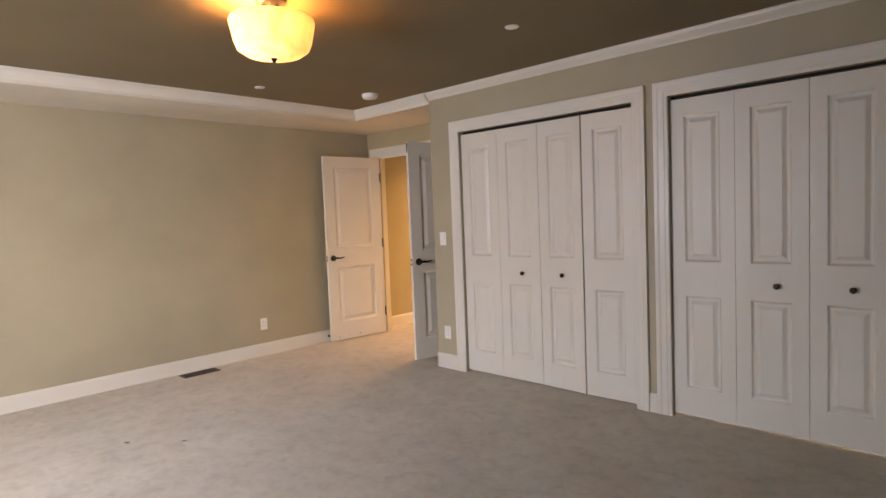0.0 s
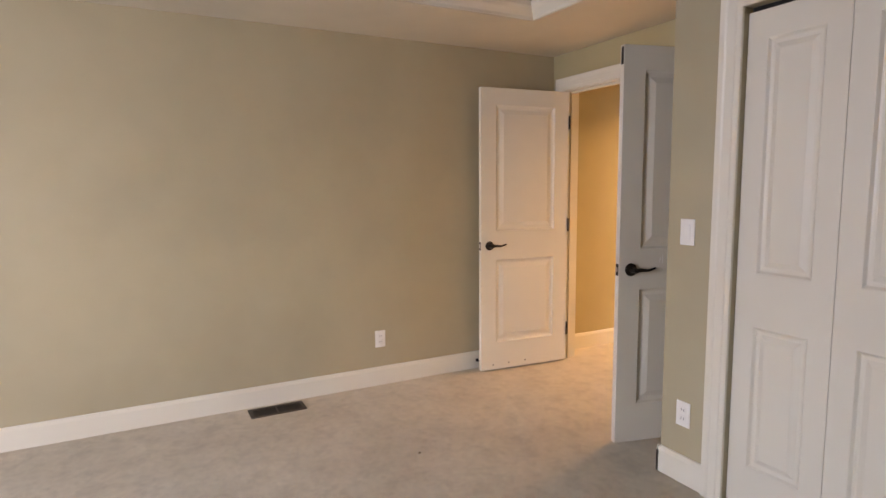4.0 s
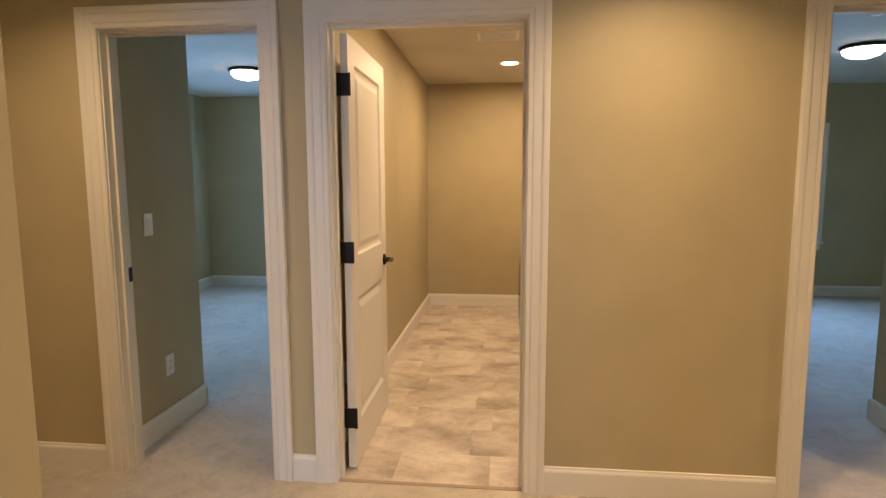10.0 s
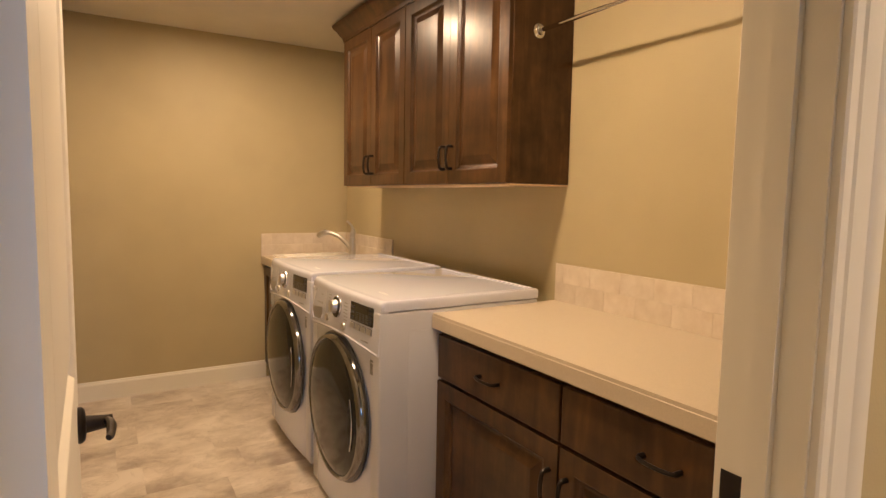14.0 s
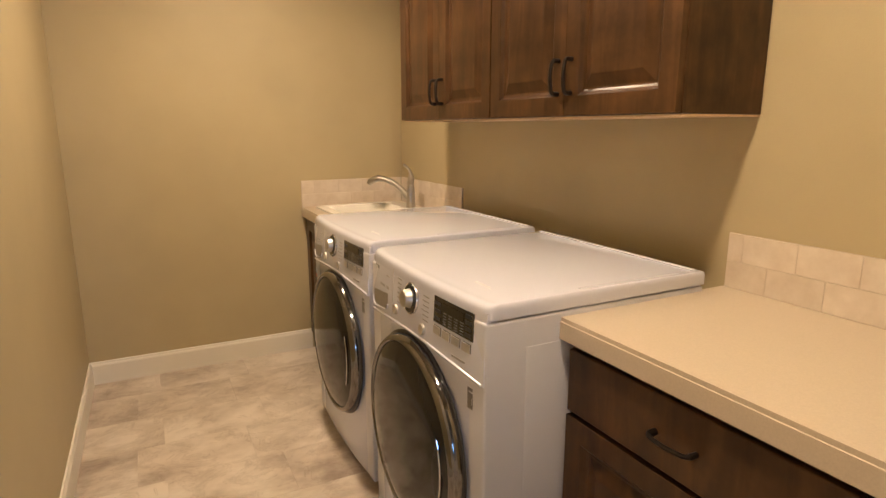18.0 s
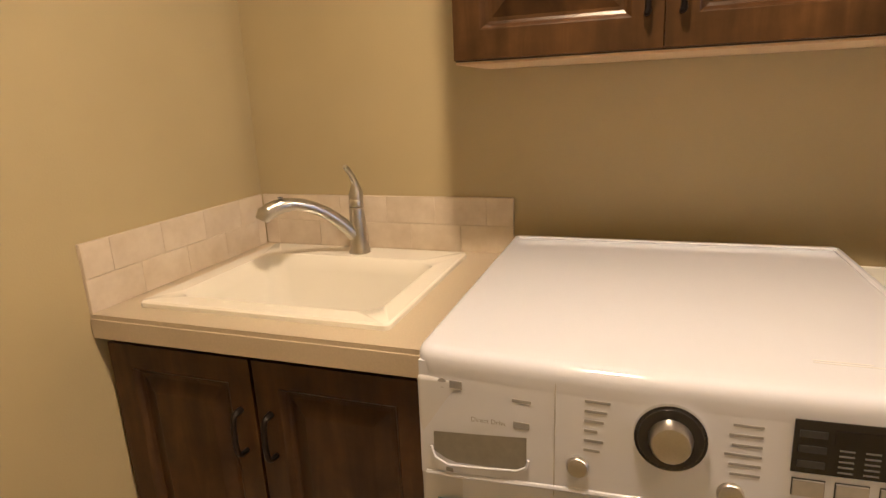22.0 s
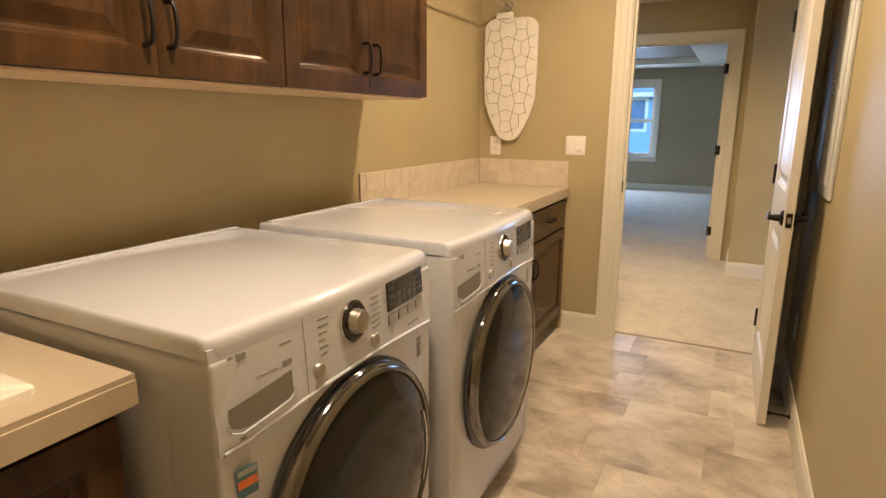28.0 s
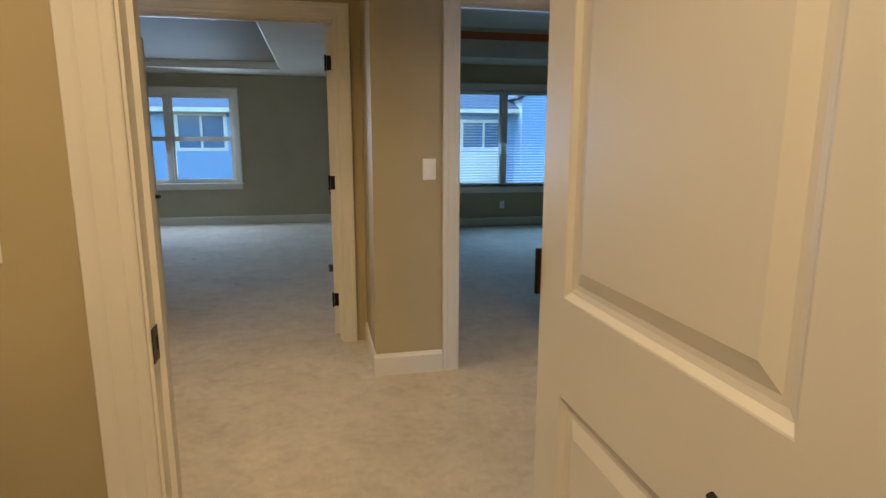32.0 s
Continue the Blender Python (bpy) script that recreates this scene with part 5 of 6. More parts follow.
def bowl_lamp(x, y):
    l = thing("ceiling_lamp", pose(x, y, TRAY), "semi-flush ceiling lamp, bronze arms and a lit alabaster bowl", "ceiling lamp")
    part("canopy", lathe([(0, -0.03), (0.045, -0.028), (0.07, -0.015), (0.075, 0.0), (0, 0.0)], 32), M_BRONZE, l, smooth=40)
    part("stem", lathe([(0.011, -0.275), (0.011, -0.03)], 12), M_BRONZE, l, smooth=True)
    for k in range(3):
        a = radians(20 + 120 * k)
        c, s = math.cos(a), math.sin(a)
        pts = curve_points([(0.02 * c, 0.02 * s, -0.02), (0.05 * c, 0.05 * s, -0.05), (0.035 * c, 0.035 * s, -0.085), (0.09 * c, 0.09 * s, -0.095), (0.17 * c, 0.17 * s, -0.113)], 5)
        part("arm", tube(pts, 0.008, 8), M_BRONZE, l, smooth=True)
    part("shade", lathe([(0.1976, -0.115), (0.2011, -0.124), (0.1994, -0.142), (0.1825, -0.223), (0.1691, -0.2545), (0.1335, -0.2797), (0.0712, -0.2941), (0, -0.2977), (0, -0.2923), (0.0712, -0.2887), (0.1308, -0.2743), (0.1638, -0.2509), (0.1771, -0.2212), (0.1931, -0.142), (0.194, -0.1177)], 48), M_AMBER, l, "glowing alabaster glass bowl", 60, pose(0, 0, 0.02))
    part("finial", lathe([(0, -0.3175), (0.00712, -0.313), (0.01068, -0.3049), (0.01602, -0.2977), (0.01602, -0.2923), (0, -0.2905)], 20), M_BRONZE, l, smooth=True, at=pose(0, 0, 0.02))


bowl_lamp(-1.12, 1.55)


def flush_lamp(x, y, z):
    l = thing("flush_lamp", pose(x, y, z), "round flush ceiling lamp with bronze rim and white glass", "ceiling lamp", "flush ceiling lamps")
    part("rim", lathe([(0, 0), (0.175, 0), (0.18, -0.012), (0.176, -0.030), (0.160, -0.034), (0.150, -0.030), (0, -0.028)], 40), M_BRONZE, l, smooth=40)
    part("bowl", lathe([(0.158, -0.030), (0.150, -0.055), (0.12, -0.082), (0.06, -0.100), (0, -0.104)], 40), M_ROOMGLOW, l, "lit white glass bowl", True)


flush_lamp(-6.0, 10.2, 2.50)
flush_lamp(-0.48, 9.87, 2.50)


def can_light(x, y, z=CEIL):
    l = thing("recessed_light", pose(x, y, z), "recessed ceiling downlight with a white trim ring", "downlight", "recessed downlights")
    part("trim_ring", lathe([(0.070, -0.001), (0.098, -0.001), (0.100, -0.006), (0.090, -0.010), (0.072, -0.009), (0.070, -0.001)], 40), M_PLASTIC, l, smooth=40)
    part("lens", lathe([(0, -0.004), (0.070, -0.004)], 40), M_CANGLOW, l, "glowing lamp lens")


# the ring at (-3.05, 5.45) belongs to the assumed, unseen hall light
for x, y in ((-3.41, 9.89), (-3.41, 8.22), (-2.85, 6.45), (-3.05, 5.45), (-5.2, 6.2), (-0.9, 6.5)):
    can_light(x, y)

# ---- small fixtures ----
def switch_plate(m, label, gangs=1):
    """A wall plate with rocker switches; local x along the wall, proud to -y."""
    p = thing("light_switch", m, label, "switch")
    w = 0.074 + 0.046 * (gangs - 1)
    part("plate", boxes((-w / 2, w / 2, -0.005, 0, -0.058, 0.058), bevel=0.0022), M_PLASTIC, p, smooth=40)
    for g in range(gangs):
        x = (g - (gangs - 1) / 2) * 0.046
        r = part("rocker", boxes((x - 0.0165, x + 0.0165, -0.0085, -0.004, -0.033, 0.033), bevel=0.0015), M_PLASTIC, p, at=pose(0, 0, 0, 2))
        if g == gangs - 1 and gangs > 1:
            part("indicator_slot", boxes((x - 0.012, x + 0.012, -0.0102, -0.0085, -0.031, -0.027)), M_GREYPLASTIC, r)
    return p


def outlet(m, label):
    p = thing("wall_outlet", m, label, "outlet")
    part("plate", boxes((-0.037, 0.037, -0.005, 0, -0.058, 0.058), bevel=0.0022), M_PLASTIC, p, smooth=40)
    for z in (-0.02, 0.02):
        f = part("socket", boxes((-0.0165, 0.0165, -0.0075, -0.004, z - 0.0145, z + 0.0145), bevel=0.003), M_PLASTIC, p)
        part("slot", boxes((-0.008, -0.006, -0.0082, -0.0075, z - 0.005, z + 0.007), (0.006, 0.008, -0.0082, -0.0075, z - 0.005, z + 0.007)), M_DARKPLASTIC, f)
    return p


S_, N_, E_, W_ = 0, 180, 90, -90   # the way a face looks, as turn about z
switch_plate(pose(-2.082, 3.69, 1.152, 0, 0, S_), "white rocker switch on the tan wall")
outlet(pose(-2.068, 3.69, 0.322, 0, 0, S_), "white wall outlet above the baseboard")
outlet(pose(-3.96, 2.955, 0.322, 0, 0, E_), "white wall outlet on the long wall")
outlet(pose(-3.96, -0.34, 0.322, 0, 0, E_), "white wall outlet on the long wall")
switch_plate(pose(-4.288, 5.155, 1.180, 0, 0, N_), "white rocker switch beside the loft door")
switch_plate(pose(-5.31, 7.41, 1.166, 0, 0, E_), "white rocker switch inside the bedroom door")
outlet(pose(-5.31, 7.53, 0.369, 0, 0, E_), "white wall outlet in the bedroom")
switch_plate(pose(-3.070, 7.155, 1.180, 0, 0, N_), "white double switch plate by the laundry door", 2)
outlet(pose(-2.548, 7.155, 1.168, 0, 0, N_), "white wall outlet behind the ironing board")
outlet(pose(-4.294, 7.55, 0.36, 0, 0, E_), "white wall outlet behind the laundry door")
outlet(pose(-0.62, 11.85, 0.34, 0, 0, S_), "white wall outlet under the window")
outlet(pose(-6.55, -0.43, 0.33, 0, 0, N_), "white wall outlet under the window")


def strike(x, y, z, side):
    p = thing("strike_plate", pose(x, y, z), "dark bronze strike plate on the door jamb", "strike plate")
    a, b = sorted((0.0, side * 0.002))
    part("plate", boxes((a, b, -0.022, 0.026, -0.035, 0.035), bevel=0.0005, seg=1), M_BRONZE, p)
    a, b = sorted((side * 0.002, side * 0.0026))
    part("hole", boxes((a, b, -0.008, 0.004, -0.013, 0.013)), M_DARK, p, "dark latch hole")


strike(-3.358, 7.125, 0.945, -1)
strike(-5.239, 7.13, 0.945, 1)
strike(-2.184, 7.13, 0.945, 1)
bl = thing("ball_catch", pose(-3.03, 4.455, DH - 0.006), "bronze ball catch in the head of the double door", "catch")
part("plate", boxes((-0.03, 0.03, -0.011, 0.011, -0.002, 0), bevel=0.0005, seg=1), M_BRONZE, bl)
part("ball", lathe([(0, -0.006), (0.004, -0.005), (0.006, -0.002), (0.0, -0.0015)], 12), M_NICKEL, bl, smooth=True)


def floor_register():
    r = thing("floor_register", pose(-3.835, 2.225, 0.0, 0, 0, 0), "brown metal floor register set in the carpet", "floor vent")
    M = plain("register_metal", (0.062, 0.046, 0.034), 0.45, 0.5)
    part("frame", boxes((-0.070, 0.070, -0.165, -0.145, 0, 0.006), (-0.070, 0.070, 0.145, 0.165, 0, 0.006), (-0.070, -0.052, -0.145, 0.145, 0, 0.006), (0.052, 0.070, -0.145, 0.145, 0, 0.006), (-0.052, 0.052, -0.004, 0.004, 0, 0.005)), M, r)
    part("duct", boxes((-0.052, 0.052, -0.145, 0.145, 0, 0.001)), M_DARK, r)
    me = mesh_of("louvre", boxes((-0.052, 0.052, -0.0012, 0.0012, 0.0, 0.0045)), M)
    for i in range(30):
        y = -0.140 + i * 0.0096
        s = new("louvre", me)
        s.parent = r
        s.matrix_local = pose(0, y, 0.001, 35)


floor_register()


def smoke_alarm(x, y, z):
    s = thing("smoke_alarm", pose(x, y, z), "white round smoke alarm on the ceiling", "smoke alarm")
    part("base", lathe([(0, 0), (0.07, 0), (0.07, -0.010), (0, -0.010)], 32), M_PLASTIC, s, smooth=40)
    part("cover", lathe([(0.066, -0.010), (0.066, -0.028), (0.058, -0.036), (0.03, -0.040), (0, -0.040)], 32), M_PLASTIC, s, smooth=40)


smoke_alarm(-2.51, 3.29, TRAY)


def ceiling_cap(x, y, z):
    s = thing("sprinkler_cap", pose(x, y, z), "small white round sprinkler cover on the ceiling", "sprinkler cap")
    part("cap", lathe([(0, -0.006), (0.036, -0.006), (0.040, -0.003), (0.040, 0), (0, 0)], 28), M_PLASTIC, s, smooth=40)


ceiling_cap(-2.80, 2.41, TRAY)
ceiling_cap(-0.61, 2.79, TRAY)
ceiling_cap(-0.95, 8.9, 2.50)


def ceiling_vent():
    v = thing("ceiling_vent", pose(-3.50, 8.90, CEIL), "white ceiling exhaust grille", "vent")
    part("frame", boxes((-0.15, 0.15, -0.13, -0.11, -0.012, 0), (-0.15, 0.15, 0.11, 0.13, -0.012, 0), (-0.15, -0.13, -0.11, 0.11, -0.012, 0), (0.13, 0.15, -0.11, 0.11, -0.012, 0)), M_PLASTIC, v)
    part("backing", boxes((-0.13, 0.13, -0.11, 0.11, -0.003, 0)), M_GREYPLASTIC, v)
    me = mesh_of("slat", boxes((-0.13, 0.13, -0.0015, 0.0015, -0.010, -0.002)), M_PLASTIC)
    for i in range(14):
        s = new("slat", me)
        s.parent = v
        s.matrix_local = pose(0, -0.10 + i * 0.0154, 0)


ceiling_vent()


def electrical_panel():
    p = thing("electrical_panel", pose(-4.294, 7.68, 1.03, 0, 0, 90), "grey-white steel breaker panel on the wall behind the door", "electrical panel")
    M = plain("panel_enamel", (0.66, 0.66, 0.66), 0.35, 0.0, 120, 0.03, 0.04)
    part("cover", boxes((0, 0.39, -0.014, 0, 0, 0.92), bevel=0.005, seg=2), M, p, smooth=40)
    d = part("door", boxes((0.045, 0.345, -0.020, -0.014, 0.05, 0.86), bevel=0.003), M, p, smooth=40)
    part("latch", boxes((0.300, 0.335, -0.024, -0.020, 0.40, 0.46), bevel=0.002), M, d)
    part("latch_slot", boxes((0.308, 0.327, -0.0245, -0.024, 0.415, 0.440)), M_GREYPLASTIC, d)
    for i in range(5):
        part("vent_slot", boxes((0.07, 0.15, -0.0208, -0.020, 0.40 + i * 0.022, 0.408 + i * 0.022)), M_GREYPLASTIC, d)


electrical_panel()


def ironing_cover():
    """White cotton with a printed net of thin grey hexagon-like lines."""
    m, nt, b = nodes("ironing_cover", 0.85)
    vec = where(nt)
    base = noise_of(nt, vec, 40, 3)
    nt.links.new(ramp(nt, base, [(0.3, (0.74, 0.71, 0.66)), (0.7, (0.82, 0.79, 0.74))]), b.inputs["Base Color"])
    bump(nt, b, noise_of(nt, vec, 300, 2), 0.2, 0.001)
    return m


def ironing_board():
    ib = thing("ironing_board", pose(-2.642, 7.163, 0, 0, 0, 180), "hanging tabletop ironing board with a white patterned cover", "ironing board")
    zt, zb, w = 1.935, 1.20, 0.172
    out = []
    for k in range(9):
        a = radians(180 - 90 * k / 8)
        out.append((-w + 0.07 + 0.07 * math.cos(a), zt - 0.07 + 0.07 * math.sin(a)))
    for k in range(9):
        a = radians(90 - 90 * k / 8)
        out.append((w - 0.07 + 0.07 * math.cos(a), zt - 0.07 + 0.07 * math.sin(a)))
    side = [(w, 1.60), (w - 0.005, 1.45), (w - 0.035, 1.36), (w - 0.075, 1.275), (w - 0.105, 1.225), (0.035, 1.206), (0, zb)]
    out += side + [(-x, z) for x, z in side[-2::-1]]
    bm = bmesh.new()
    f = bm.faces.new([bm.verts.new((x, -0.030, z)) for x, z in out])
    r = bmesh.ops.extrude_face_region(bm, geom=[f])
    bmesh.ops.translate(bm, verts=[v for v in r["geom"] if isinstance(v, bmesh.types.BMVert)], vec=(0, 0.024, 0))
    bmesh.ops.bevel(bm, geom=[e for e in bm.edges if abs((e.verts[0].co - e.verts[1].co).y) < 1e-5], offset=0.006, segments=2, affect="EDGES")
    board = part("board", bm, ironing_cover(), ib, smooth=40)
    M_LINE = plain("printed_line", (0.12, 0.105, 0.09), 0.8, 0.0, 60, 0.1, 0)
    M_LINE2 = plain("printed_line_pale", (0.30, 0.27, 0.23), 0.8, 0.0, 60, 0.1, 0)
    def inside(x, z):
        hw = w if z > 1.46 else w * max(0.0, (z - zb) / 0.26) ** 0.62
        top = zt if abs(x) < w - 0.06 else zt - 0.04
        return abs(x) < hw - 0.012 and zb + 0.012 < z < top - 0.008
    def stroke(p, q, mat):
        n = 5
        prev = None
        for k in range(n):
            a = Vector(p).lerp(Vector(q), k / n)
            c = Vector(p).lerp(Vector(q), (k + 1) / n)
            if inside(a.x, a.y) and inside(c.x, c.y):
                d = (c - a).normalized()
                nrm = Vector((-d.y, d.x)) * 0.0016
                vs = [LB[mat].verts.new((t.x, -0.0304, t.y)) for t in (a - nrm, c - nrm, c + nrm, a + nrm)]
                LB[mat].faces.new(vs)
    LB = {0: bmesh.new(), 1: bmesh.new()}
    half, swing, x0 = 0.1085, 0.013, -0.018
    for row in range(-1, 8):
        z = 1.865 - row * half
        for col in range(-3, 3):
            wide = (row + col) % 2 == 0
            xl, xr = x0 + (col - 0.5) * 0.087, x0 + (col + 0.5) * 0.087
            sgn = 1 if wide else -1
            xa, xb = xl - sgn * swing, xr + sgn * swing
            # the column line swings out to the next row
            stroke((xa, z), (xl + sgn * swing, z - half), 0)
            xm = (xa + xb) / 2
            if wide:
                if col % 2:
                    stroke((xm, z + 0.036), (xm, z - 0.036), 0)
                for e in (-1, 1):
                    stroke((xm, z + e * 0.036), (xl, z + e * half / 2), 1)
                    stroke((xm, z + e * 0.036), (xr, z + e * half / 2), 1)
            else:
                stroke((xa, z), (xb, z), 1)
    tagged(part("line_print", LB[0], M_LINE, ib), "dark printed net lines", kind="stuff")
    tagged(part("line_print", LB[1], M_LINE2, ib), "pale printed net lines", kind="stuff")
    part("tab", boxes((-0.055, 0.055, -0.024, -0.012, zt - 0.02, zt + 0.035), bevel=0.004), M_PLASTIC, ib, "white cover tab", at=pose(-0.045, 0, 0))
    part("hanger", tube(curve_points([(0.0, -0.018, zt + 0.02), (-0.004, -0.018, zt + 0.055), (0.0, -0.014, zt + 0.075), (0.012, -0.014, zt + 0.065)], 5), 0.004, 8), M_CHROME, ib, "steel hanging loop", True)


ironing_board()
hk = thing("wall_hook", pose(-2.628, 7.155, 2.01, 0, 0, 180), "brushed metal wall hook that holds the ironing board", "hook")
part("plate", lathe([(0, 0), (0.02, 0), (0.018, 0.006), (0, 0.008)], 20, "y"), M_NICKEL, hk, smooth=40)
part("prong", tube(curve_points([(0, -0.006, 0), (0, -0.028, -0.004), (0, -0.040, 0.002), (0, -0.044, 0.014)], 5), 0.005, 10), M_NICKEL, hk, smooth=True)

# hanging rod from the cabinet's side to the wall by the door
rod = thing("hanging_rod", pose(-2.62, 8.47, 2.005), "chrome clothes rod between cabinet and wall", "clothes rod")
part("bar", tube([(0, -0.004, 0), (0, -0.36, 0), (0, -0.362, 0), (0, -1.311, 0)], [0.0085, 0.0085, 0.0062, 0.0062], 16), M_CHROME, rod, smooth=True)
for y in (-0.003, -1.303):
    part("flange", lathe([(0, 0), (0.028, 0), (0.028, 0.006), (0.018, 0.012), (0.016, 0.02), (0, 0.02)], 24, "y"), M_CHROME, rod, smooth=40, at=pose(0, y if y > -1 else -1.314, 0, 0, 0, 0 if y > -1 else 180))

# wall-mounted door stops
def door_stop(m, label):
    d = thing("door_stop", m, label, "door stop")
    part("post", tube([(0, 0, 0), (0.075, 0, 0)], 0.005, 10), M_BRONZE, d, smooth=True)
    part("tip", tube([(0.073, 0, 0), (0.088, 0, 0)], 0.008, 12), M_RUBBER, d, "rubber tip", True)
    part("base", tube([(0, 0, 0), (0.006, 0, 0)], 0.012, 12), M_BRONZE, d, smooth=True)


door_stop(pose(-4.28, 7.93, 0.06), "bronze baseboard door stop behind the laundry door")
door_stop(pose(-3.946, 3.72, 0.06), "bronze baseboard door stop behind the open door")

# half wall with cap at the stairs
hw = tagged(part("half_wall", boxes((-2.24, 1.1, 5.98, 6.10, 0, 0.985)), M_WALL), "tan half wall beside the stairs with a white cap", "half wall", kind="structure")
part("cap", boxes((-2.285, 1.1, 5.94, 6.14, 1.012, 1.045), bevel=0.006), M_TRIM, hw, "white painted cap")
part("cap_moulding", boxes((-2.265, 1.1, 5.962, 6.118, 0.985, 1.012), bevel=0.006), M_TRIM, hw, "white moulding under the cap")

# small scraps and stains left on the carpet
M_SCRAP = plain("brown_scrap", (0.14, 0.10, 0.06), 0.9, 0.0, 90, 0.3, 0.2)
for x, y, s in ((-2.55, 1.20, 0.022), (-2.28, 1.45, 0.016), (-3.1, 0.55, 0.02), (-1.0, 10.0, 0.03), (-2.9, 2.75, 0.012)):
    bm = lathe([(0, 0.004), (s * 0.6, 0.003), (s, 0.0)], 9)
    for v in bm.verts:
        v.co.x *= 1 + 0.5 * noise.noise(v.co * 90 + Vector((x, y, 0)))
        v.co.y *= 0.55
    tagged(part("debris", bm, M_SCRAP, at=pose(x, y, 0.001, 0, 0, x * 200)), "small dry brown scrap on the carpet", "debris", "scraps on the carpet")

# ---- laundry floor tiles ----
def tile_floor():
    fl = bpy.data.objects["floor_laundry"]
    L, Wd, gap = 0.455, 0.303, 0.0007
    meshes = {}
    x0, x1, y0, y1 = -4.294, -2.43, 7.058, 10.94
    row, y = 0, y0
    while y < y1 - 0.01:
        yb = min(y + Wd, y1)
        x = x0 - (L * 0.5 if row % 2 else 0.12)
        while x < x1 - 0.01:
            a, b = max(x, x0), min(x + L, x1)
            w, h = round(b - a - gap, 4), round(yb - y - gap, 4)
            if w > 0.02 and h > 0.02:
                if (w, h) not in meshes:
                    meshes[(w, h)] = mesh_of("floor_tile", boxes((-w / 2, w / 2, -h / 2, h / 2, -0.005, 0.0), bevel=0.0004, seg=1), M_TILE)
                t = new("floor_tile", meshes[(w, h)])
                t.parent = fl
                t.matrix_local = Matrix.Translation(((a + b) / 2, (y + yb) / 2, 0))
            x += L
        y += Wd
        row += 1


tile_floor()
tagged(part("threshold", boxes((-4.199, -3.358, 7.040, 7.064, -0.004, 0.004), bevel=0.0015), plain("threshold_edge", (0.30, 0.24, 0.17), 0.7)), "worn carpet edge at the laundry door", "threshold", kind="structure")

# ---- outside ----
M_GROUND = plain("lawn_and_drive", (0.075, 0.085, 0.06), 0.95, 0.0, 0.6, 0.3, 0.3)
tagged(part("ground", boxes((-400, 400, -400, 400, -3.4, -3.2)), M_GROUND), "dull green and grey ground round the houses", "ground", kind="structure")
slab("wall_lower_storey", [(-8.32, 2.37, -1.56, 12.07, -3.2, -0.2)], M_WALL, "outer walls of the storey below", "wall")
# house colours below carry the blue cast of outdoor light
M_SIDING = plain("siding_blue_cast", (0.28, 0.41, 0.60), 0.7, 0.0, 8, 0.08)
M_STUCCO = plain("stucco_blue_cast", (0.20, 0.27, 0.38), 0.8, 0.0, 8, 0.08)
M_SIDING2 = plain("grey_siding_blue_cast", (0.34, 0.42, 0.50), 0.7, 0.0, 8, 0.08)
M_SHINGLE = plain("asphalt_shingle", (0.11, 0.155, 0.23), 0.9, 0.0, 20, 0.25, 0.4)
M_PLASTER = plain("pale_plaster", (0.42, 0.50, 0.62), 0.8, 0.0, 8, 0.08)
# the sky's reflection is painted in as a blue base colour
M_FARGLASS = plain("painted_sky_glass", (0.10, 0.16, 0.26), 0.12, 0.0, 3, 0.2, 0)
M_TIMBER = plain("dark_timber", (0.09, 0.11, 0.14), 0.8)


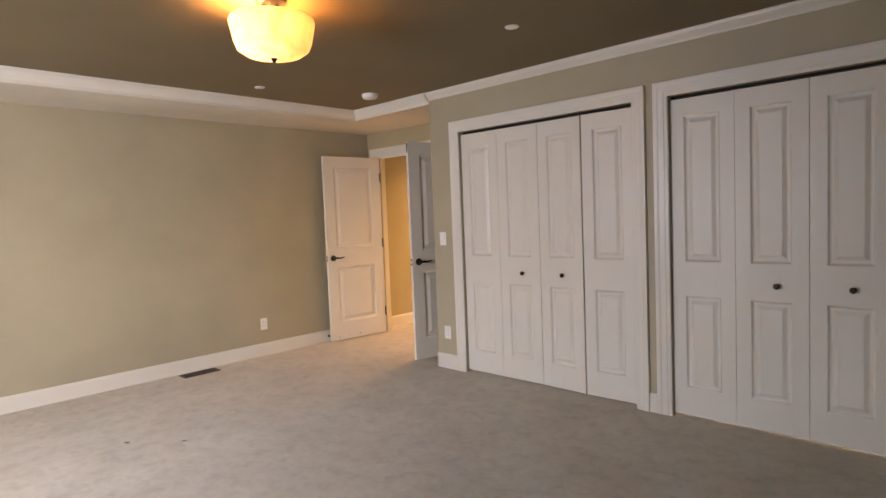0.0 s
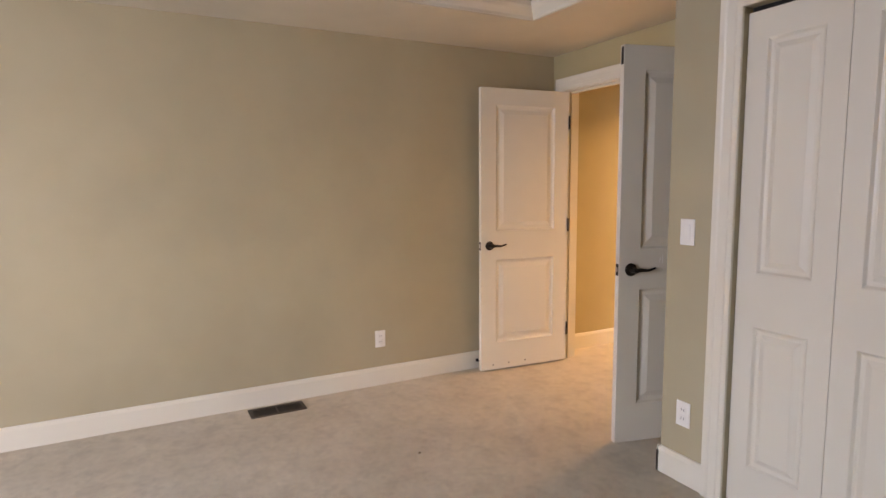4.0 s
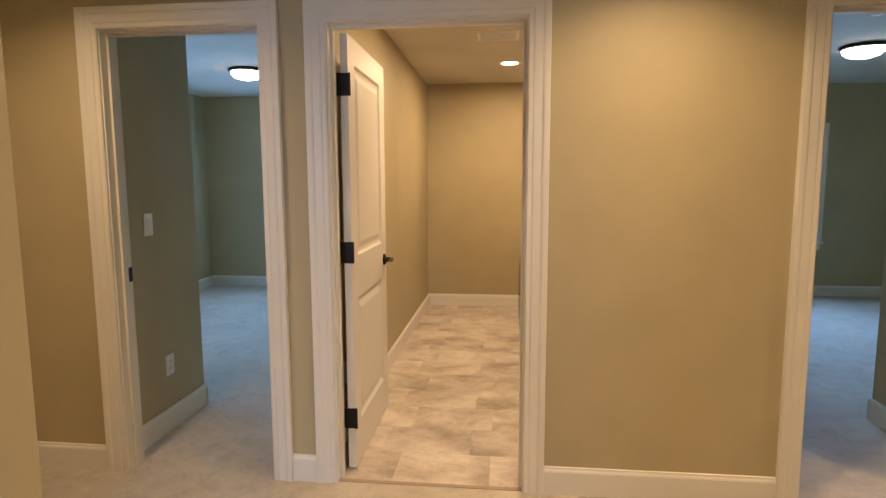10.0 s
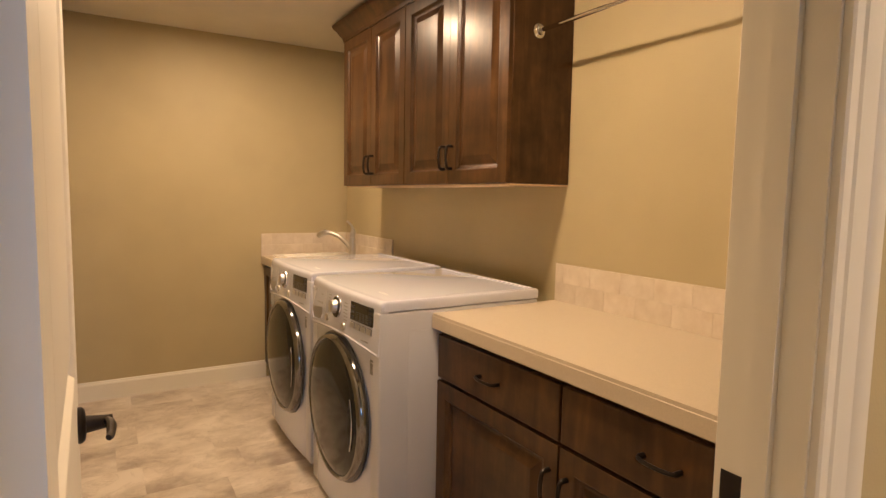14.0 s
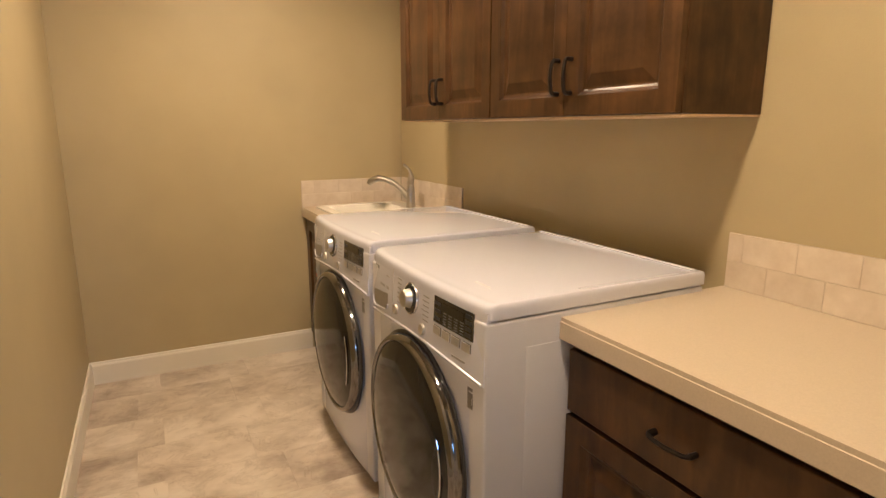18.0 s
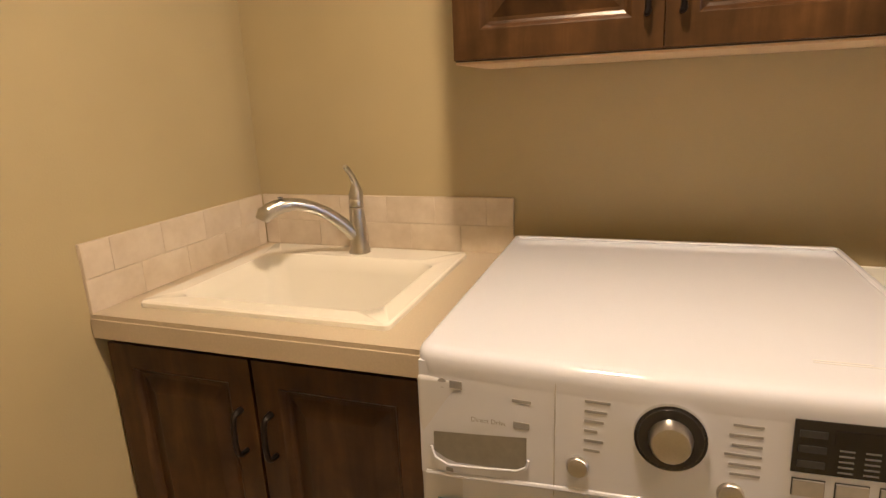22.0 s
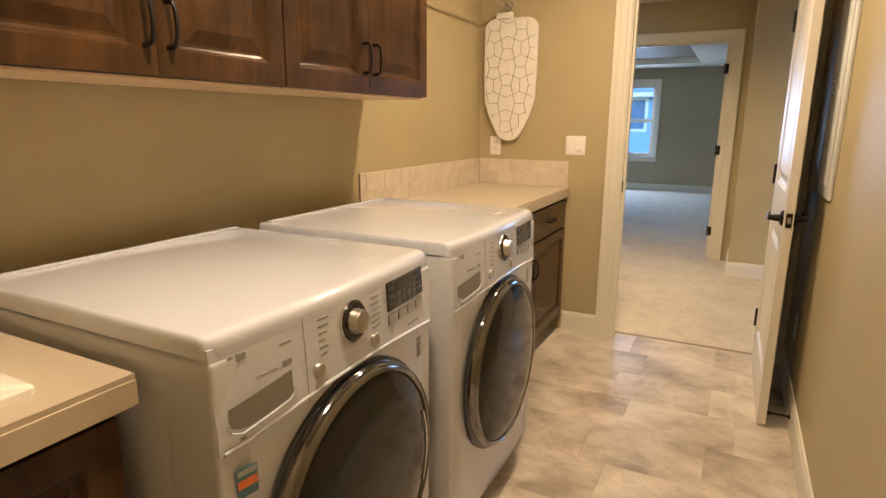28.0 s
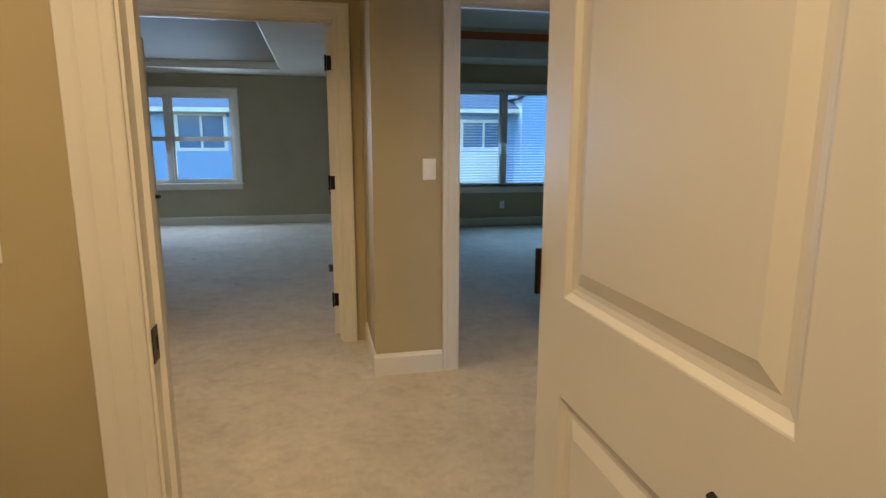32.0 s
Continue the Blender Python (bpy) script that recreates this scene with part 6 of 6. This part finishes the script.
def house(m, w, d, eave, ridge, label, wall_mat, wins, gables=(), timber=False):
    """A neighbour's house; local front at y=0 looking to -y, ground at z=0."""
    h = thing("house", m, label, "house")
    part("wall", boxes((0, w, 0, d, 0, eave)), wall_mat, h)
    for i in range(int((eave - 3.0) / 0.19)):
        part("siding_board", boxes((0, w, -0.02, 0.0, 3.0 + i * 0.19, 3.0 + i * 0.19 + 0.165)), wall_mat, h)
    bm = bmesh.new()
    o = 0.5
    vs = [bm.verts.new(p) for p in ((-o, -o, eave - 0.1), (w + o, -o, eave - 0.1), (w + o, d / 2, ridge), (-o, d / 2, ridge), (-o, d + o, eave - 0.1), (w + o, d + o, eave - 0.1))]
    bm.faces.new((vs[0], vs[1], vs[2], vs[3]))
    bm.faces.new((vs[3], vs[2], vs[5], vs[4]))
    r = bmesh.ops.extrude_face_region(bm, geom=bm.faces[:])
    bmesh.ops.translate(bm, verts=[v for v in r["geom"] if isinstance(v, bmesh.types.BMVert)], vec=(0, 0, 0.15))
    roof = part("roof", bm, M_SHINGLE, h)
    part("gutter", boxes((-o, w + o, -o - 0.1, -o, eave - 0.14, eave + 0.02)), M_TRIM, roof, "white gutter")
    for x, z, ww, hh in wins:
        wn_ = part("window", boxes((x - 0.12, x, -0.06, 0.0, z - 0.12, z + hh + 0.12), (x + ww, x + ww + 0.12, -0.06, 0.0, z - 0.12, z + hh + 0.12), (x, x + ww, -0.06, 0, z - 0.12, z), (x, x + ww, -0.06, 0, z + hh, z + hh + 0.12), (x + ww / 2 - 0.04, x + ww / 2 + 0.04, -0.05, 0, z, z + hh)), M_TRIM, h, "white window frame")
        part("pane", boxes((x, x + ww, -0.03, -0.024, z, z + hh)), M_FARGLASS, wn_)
    for gx, gw, gy, ge, gr in gables:
        bm = bmesh.new()
        pts = [(gx - 0.3, ge), (gx + gw / 2, gr), (gx + gw + 0.3, ge)]
        a = [bm.verts.new((x, -gy - 0.3, z)) for x, z in pts]
        b = [bm.verts.new((x, 1.0, z)) for x, z in pts]
        bm.faces.new((a[0], a[1], b[1], b[0]))
        bm.faces.new((a[1], a[2], b[2], b[1]))
        r = bmesh.ops.extrude_face_region(bm, geom=bm.faces[:])
        bmesh.ops.translate(bm, verts=[v for v in r["geom"] if isinstance(v, bmesh.types.BMVert)], vec=(0, 0, 0.14))
        part("gable_roof", bm, M_SHINGLE, h)
        bm = bmesh.new()
        f = bm.faces.new([bm.verts.new(p) for p in ((gx, -gy, 0), (gx + gw, -gy, 0), (gx + gw, -gy, ge), (gx + gw / 2, -gy, gr - 0.15), (gx, -gy, ge))])
        r = bmesh.ops.extrude_face_region(bm, geom=bm.faces[:])
        bmesh.ops.translate(bm, verts=[v for v in r["geom"] if isinstance(v, bmesh.types.BMVert)], vec=(0, gy + 0.02, 0))
        part("gable_wall", bm, wall_mat, h)
        if timber:
            low = ge - 0.14 * gw
            for k in range(4):
                x = gx + gw * (k + 1) / 5
                top = ge + (gr - ge) * (1 - abs((x - gx) / gw * 2 - 1)) - 0.18
                part("timber", boxes((x - 0.045, x + 0.045, -gy - 0.05, -gy, low, top)), M_TIMBER, h)
            part("timber", boxes((gx, gx + gw, -gy - 0.05, -gy, low - 0.14, low)), M_TIMBER, h)
            panel = bmesh.new()
            f = panel.faces.new([panel.verts.new(p) for p in ((gx + 0.1, -gy - 0.02, low), (gx + gw - 0.1, -gy - 0.02, low), (gx + gw - 0.1, -gy - 0.02, ge), (gx + gw / 2, -gy - 0.02, gr - 0.3), (gx + 0.1, -gy - 0.02, ge))])
            r = bmesh.ops.extrude_face_region(panel, geom=[f])
            bmesh.ops.translate(panel, verts=[v for v in r["geom"] if isinstance(v, bmesh.types.BMVert)], vec=(0, 0.015, 0))
            part("gable_panel", panel, M_PLASTER, h, "pale plaster between the timbers")
    return h


# local front looks to the windows of this house
house(pose(6.5, -14.5, -3.2, 0, 0, 180), 14.0, 9.0, 5.65, 8.2, "neighbouring house tinted with blue daylight, with a grey shingle roof", M_SIDING, ((5.35, 4.25, 1.55, 1.15), (2.2, 4.25, 1.4, 1.1), (10.6, 4.25, 1.4, 1.1)))
blinds_house = house(pose(-8.6, -14.0, -3.2, 0, 0, 180), 12.0, 9.0, 5.7, 8.0, "neighbouring house tinted with blue daylight, seen through blinds", M_SIDING, ((0.75, 4.24, 1.65, 0.97), (4.6, 4.2, 1.3, 1.15), (8.5, 4.2, 1.3, 1.15)), ((2.85, 6.5, 0.9, 6.1, 8.6),))
# plain white panel added on the wall below the window
part("white_panel", boxes((0.2, 2.5, -0.05, -0.021, 2.6, 4.08), bevel=0.004), M_TRIM, blinds_house, "plain white panel below the window")
house(pose(-7.0, 30.0, -3.2), 24.0, 10.0, 4.3, 6.1, "half-timbered neighbouring house with gables", M_STUCCO, ((12.5, 2.5, 0.7, 0.75), (13.8, 2.3, 0.6, 0.95), (15.4, 2.5, 0.7, 0.75), (9.0, 2.5, 0.9, 0.75)), ((11.3, 2.0, 0.4, 4.2, 5.35), (13.35, 2.4, 0.6, 4.2, 5.7), (16.6, 2.2, 0.4, 4.2, 5.4), (8.0, 2.4, 0.4, 4.2, 5.5)), True)
house(pose(-19.0, 3.0, -3.2, 0, 0, 90), 18.0, 9.0, 5.6, 8.2, "grey neighbouring house tinted with blue daylight, with a shingle roof", M_SIDING2, ((6.0, 4.0, 1.4, 1.2), (10.0, 4.0, 1.4, 1.2)))
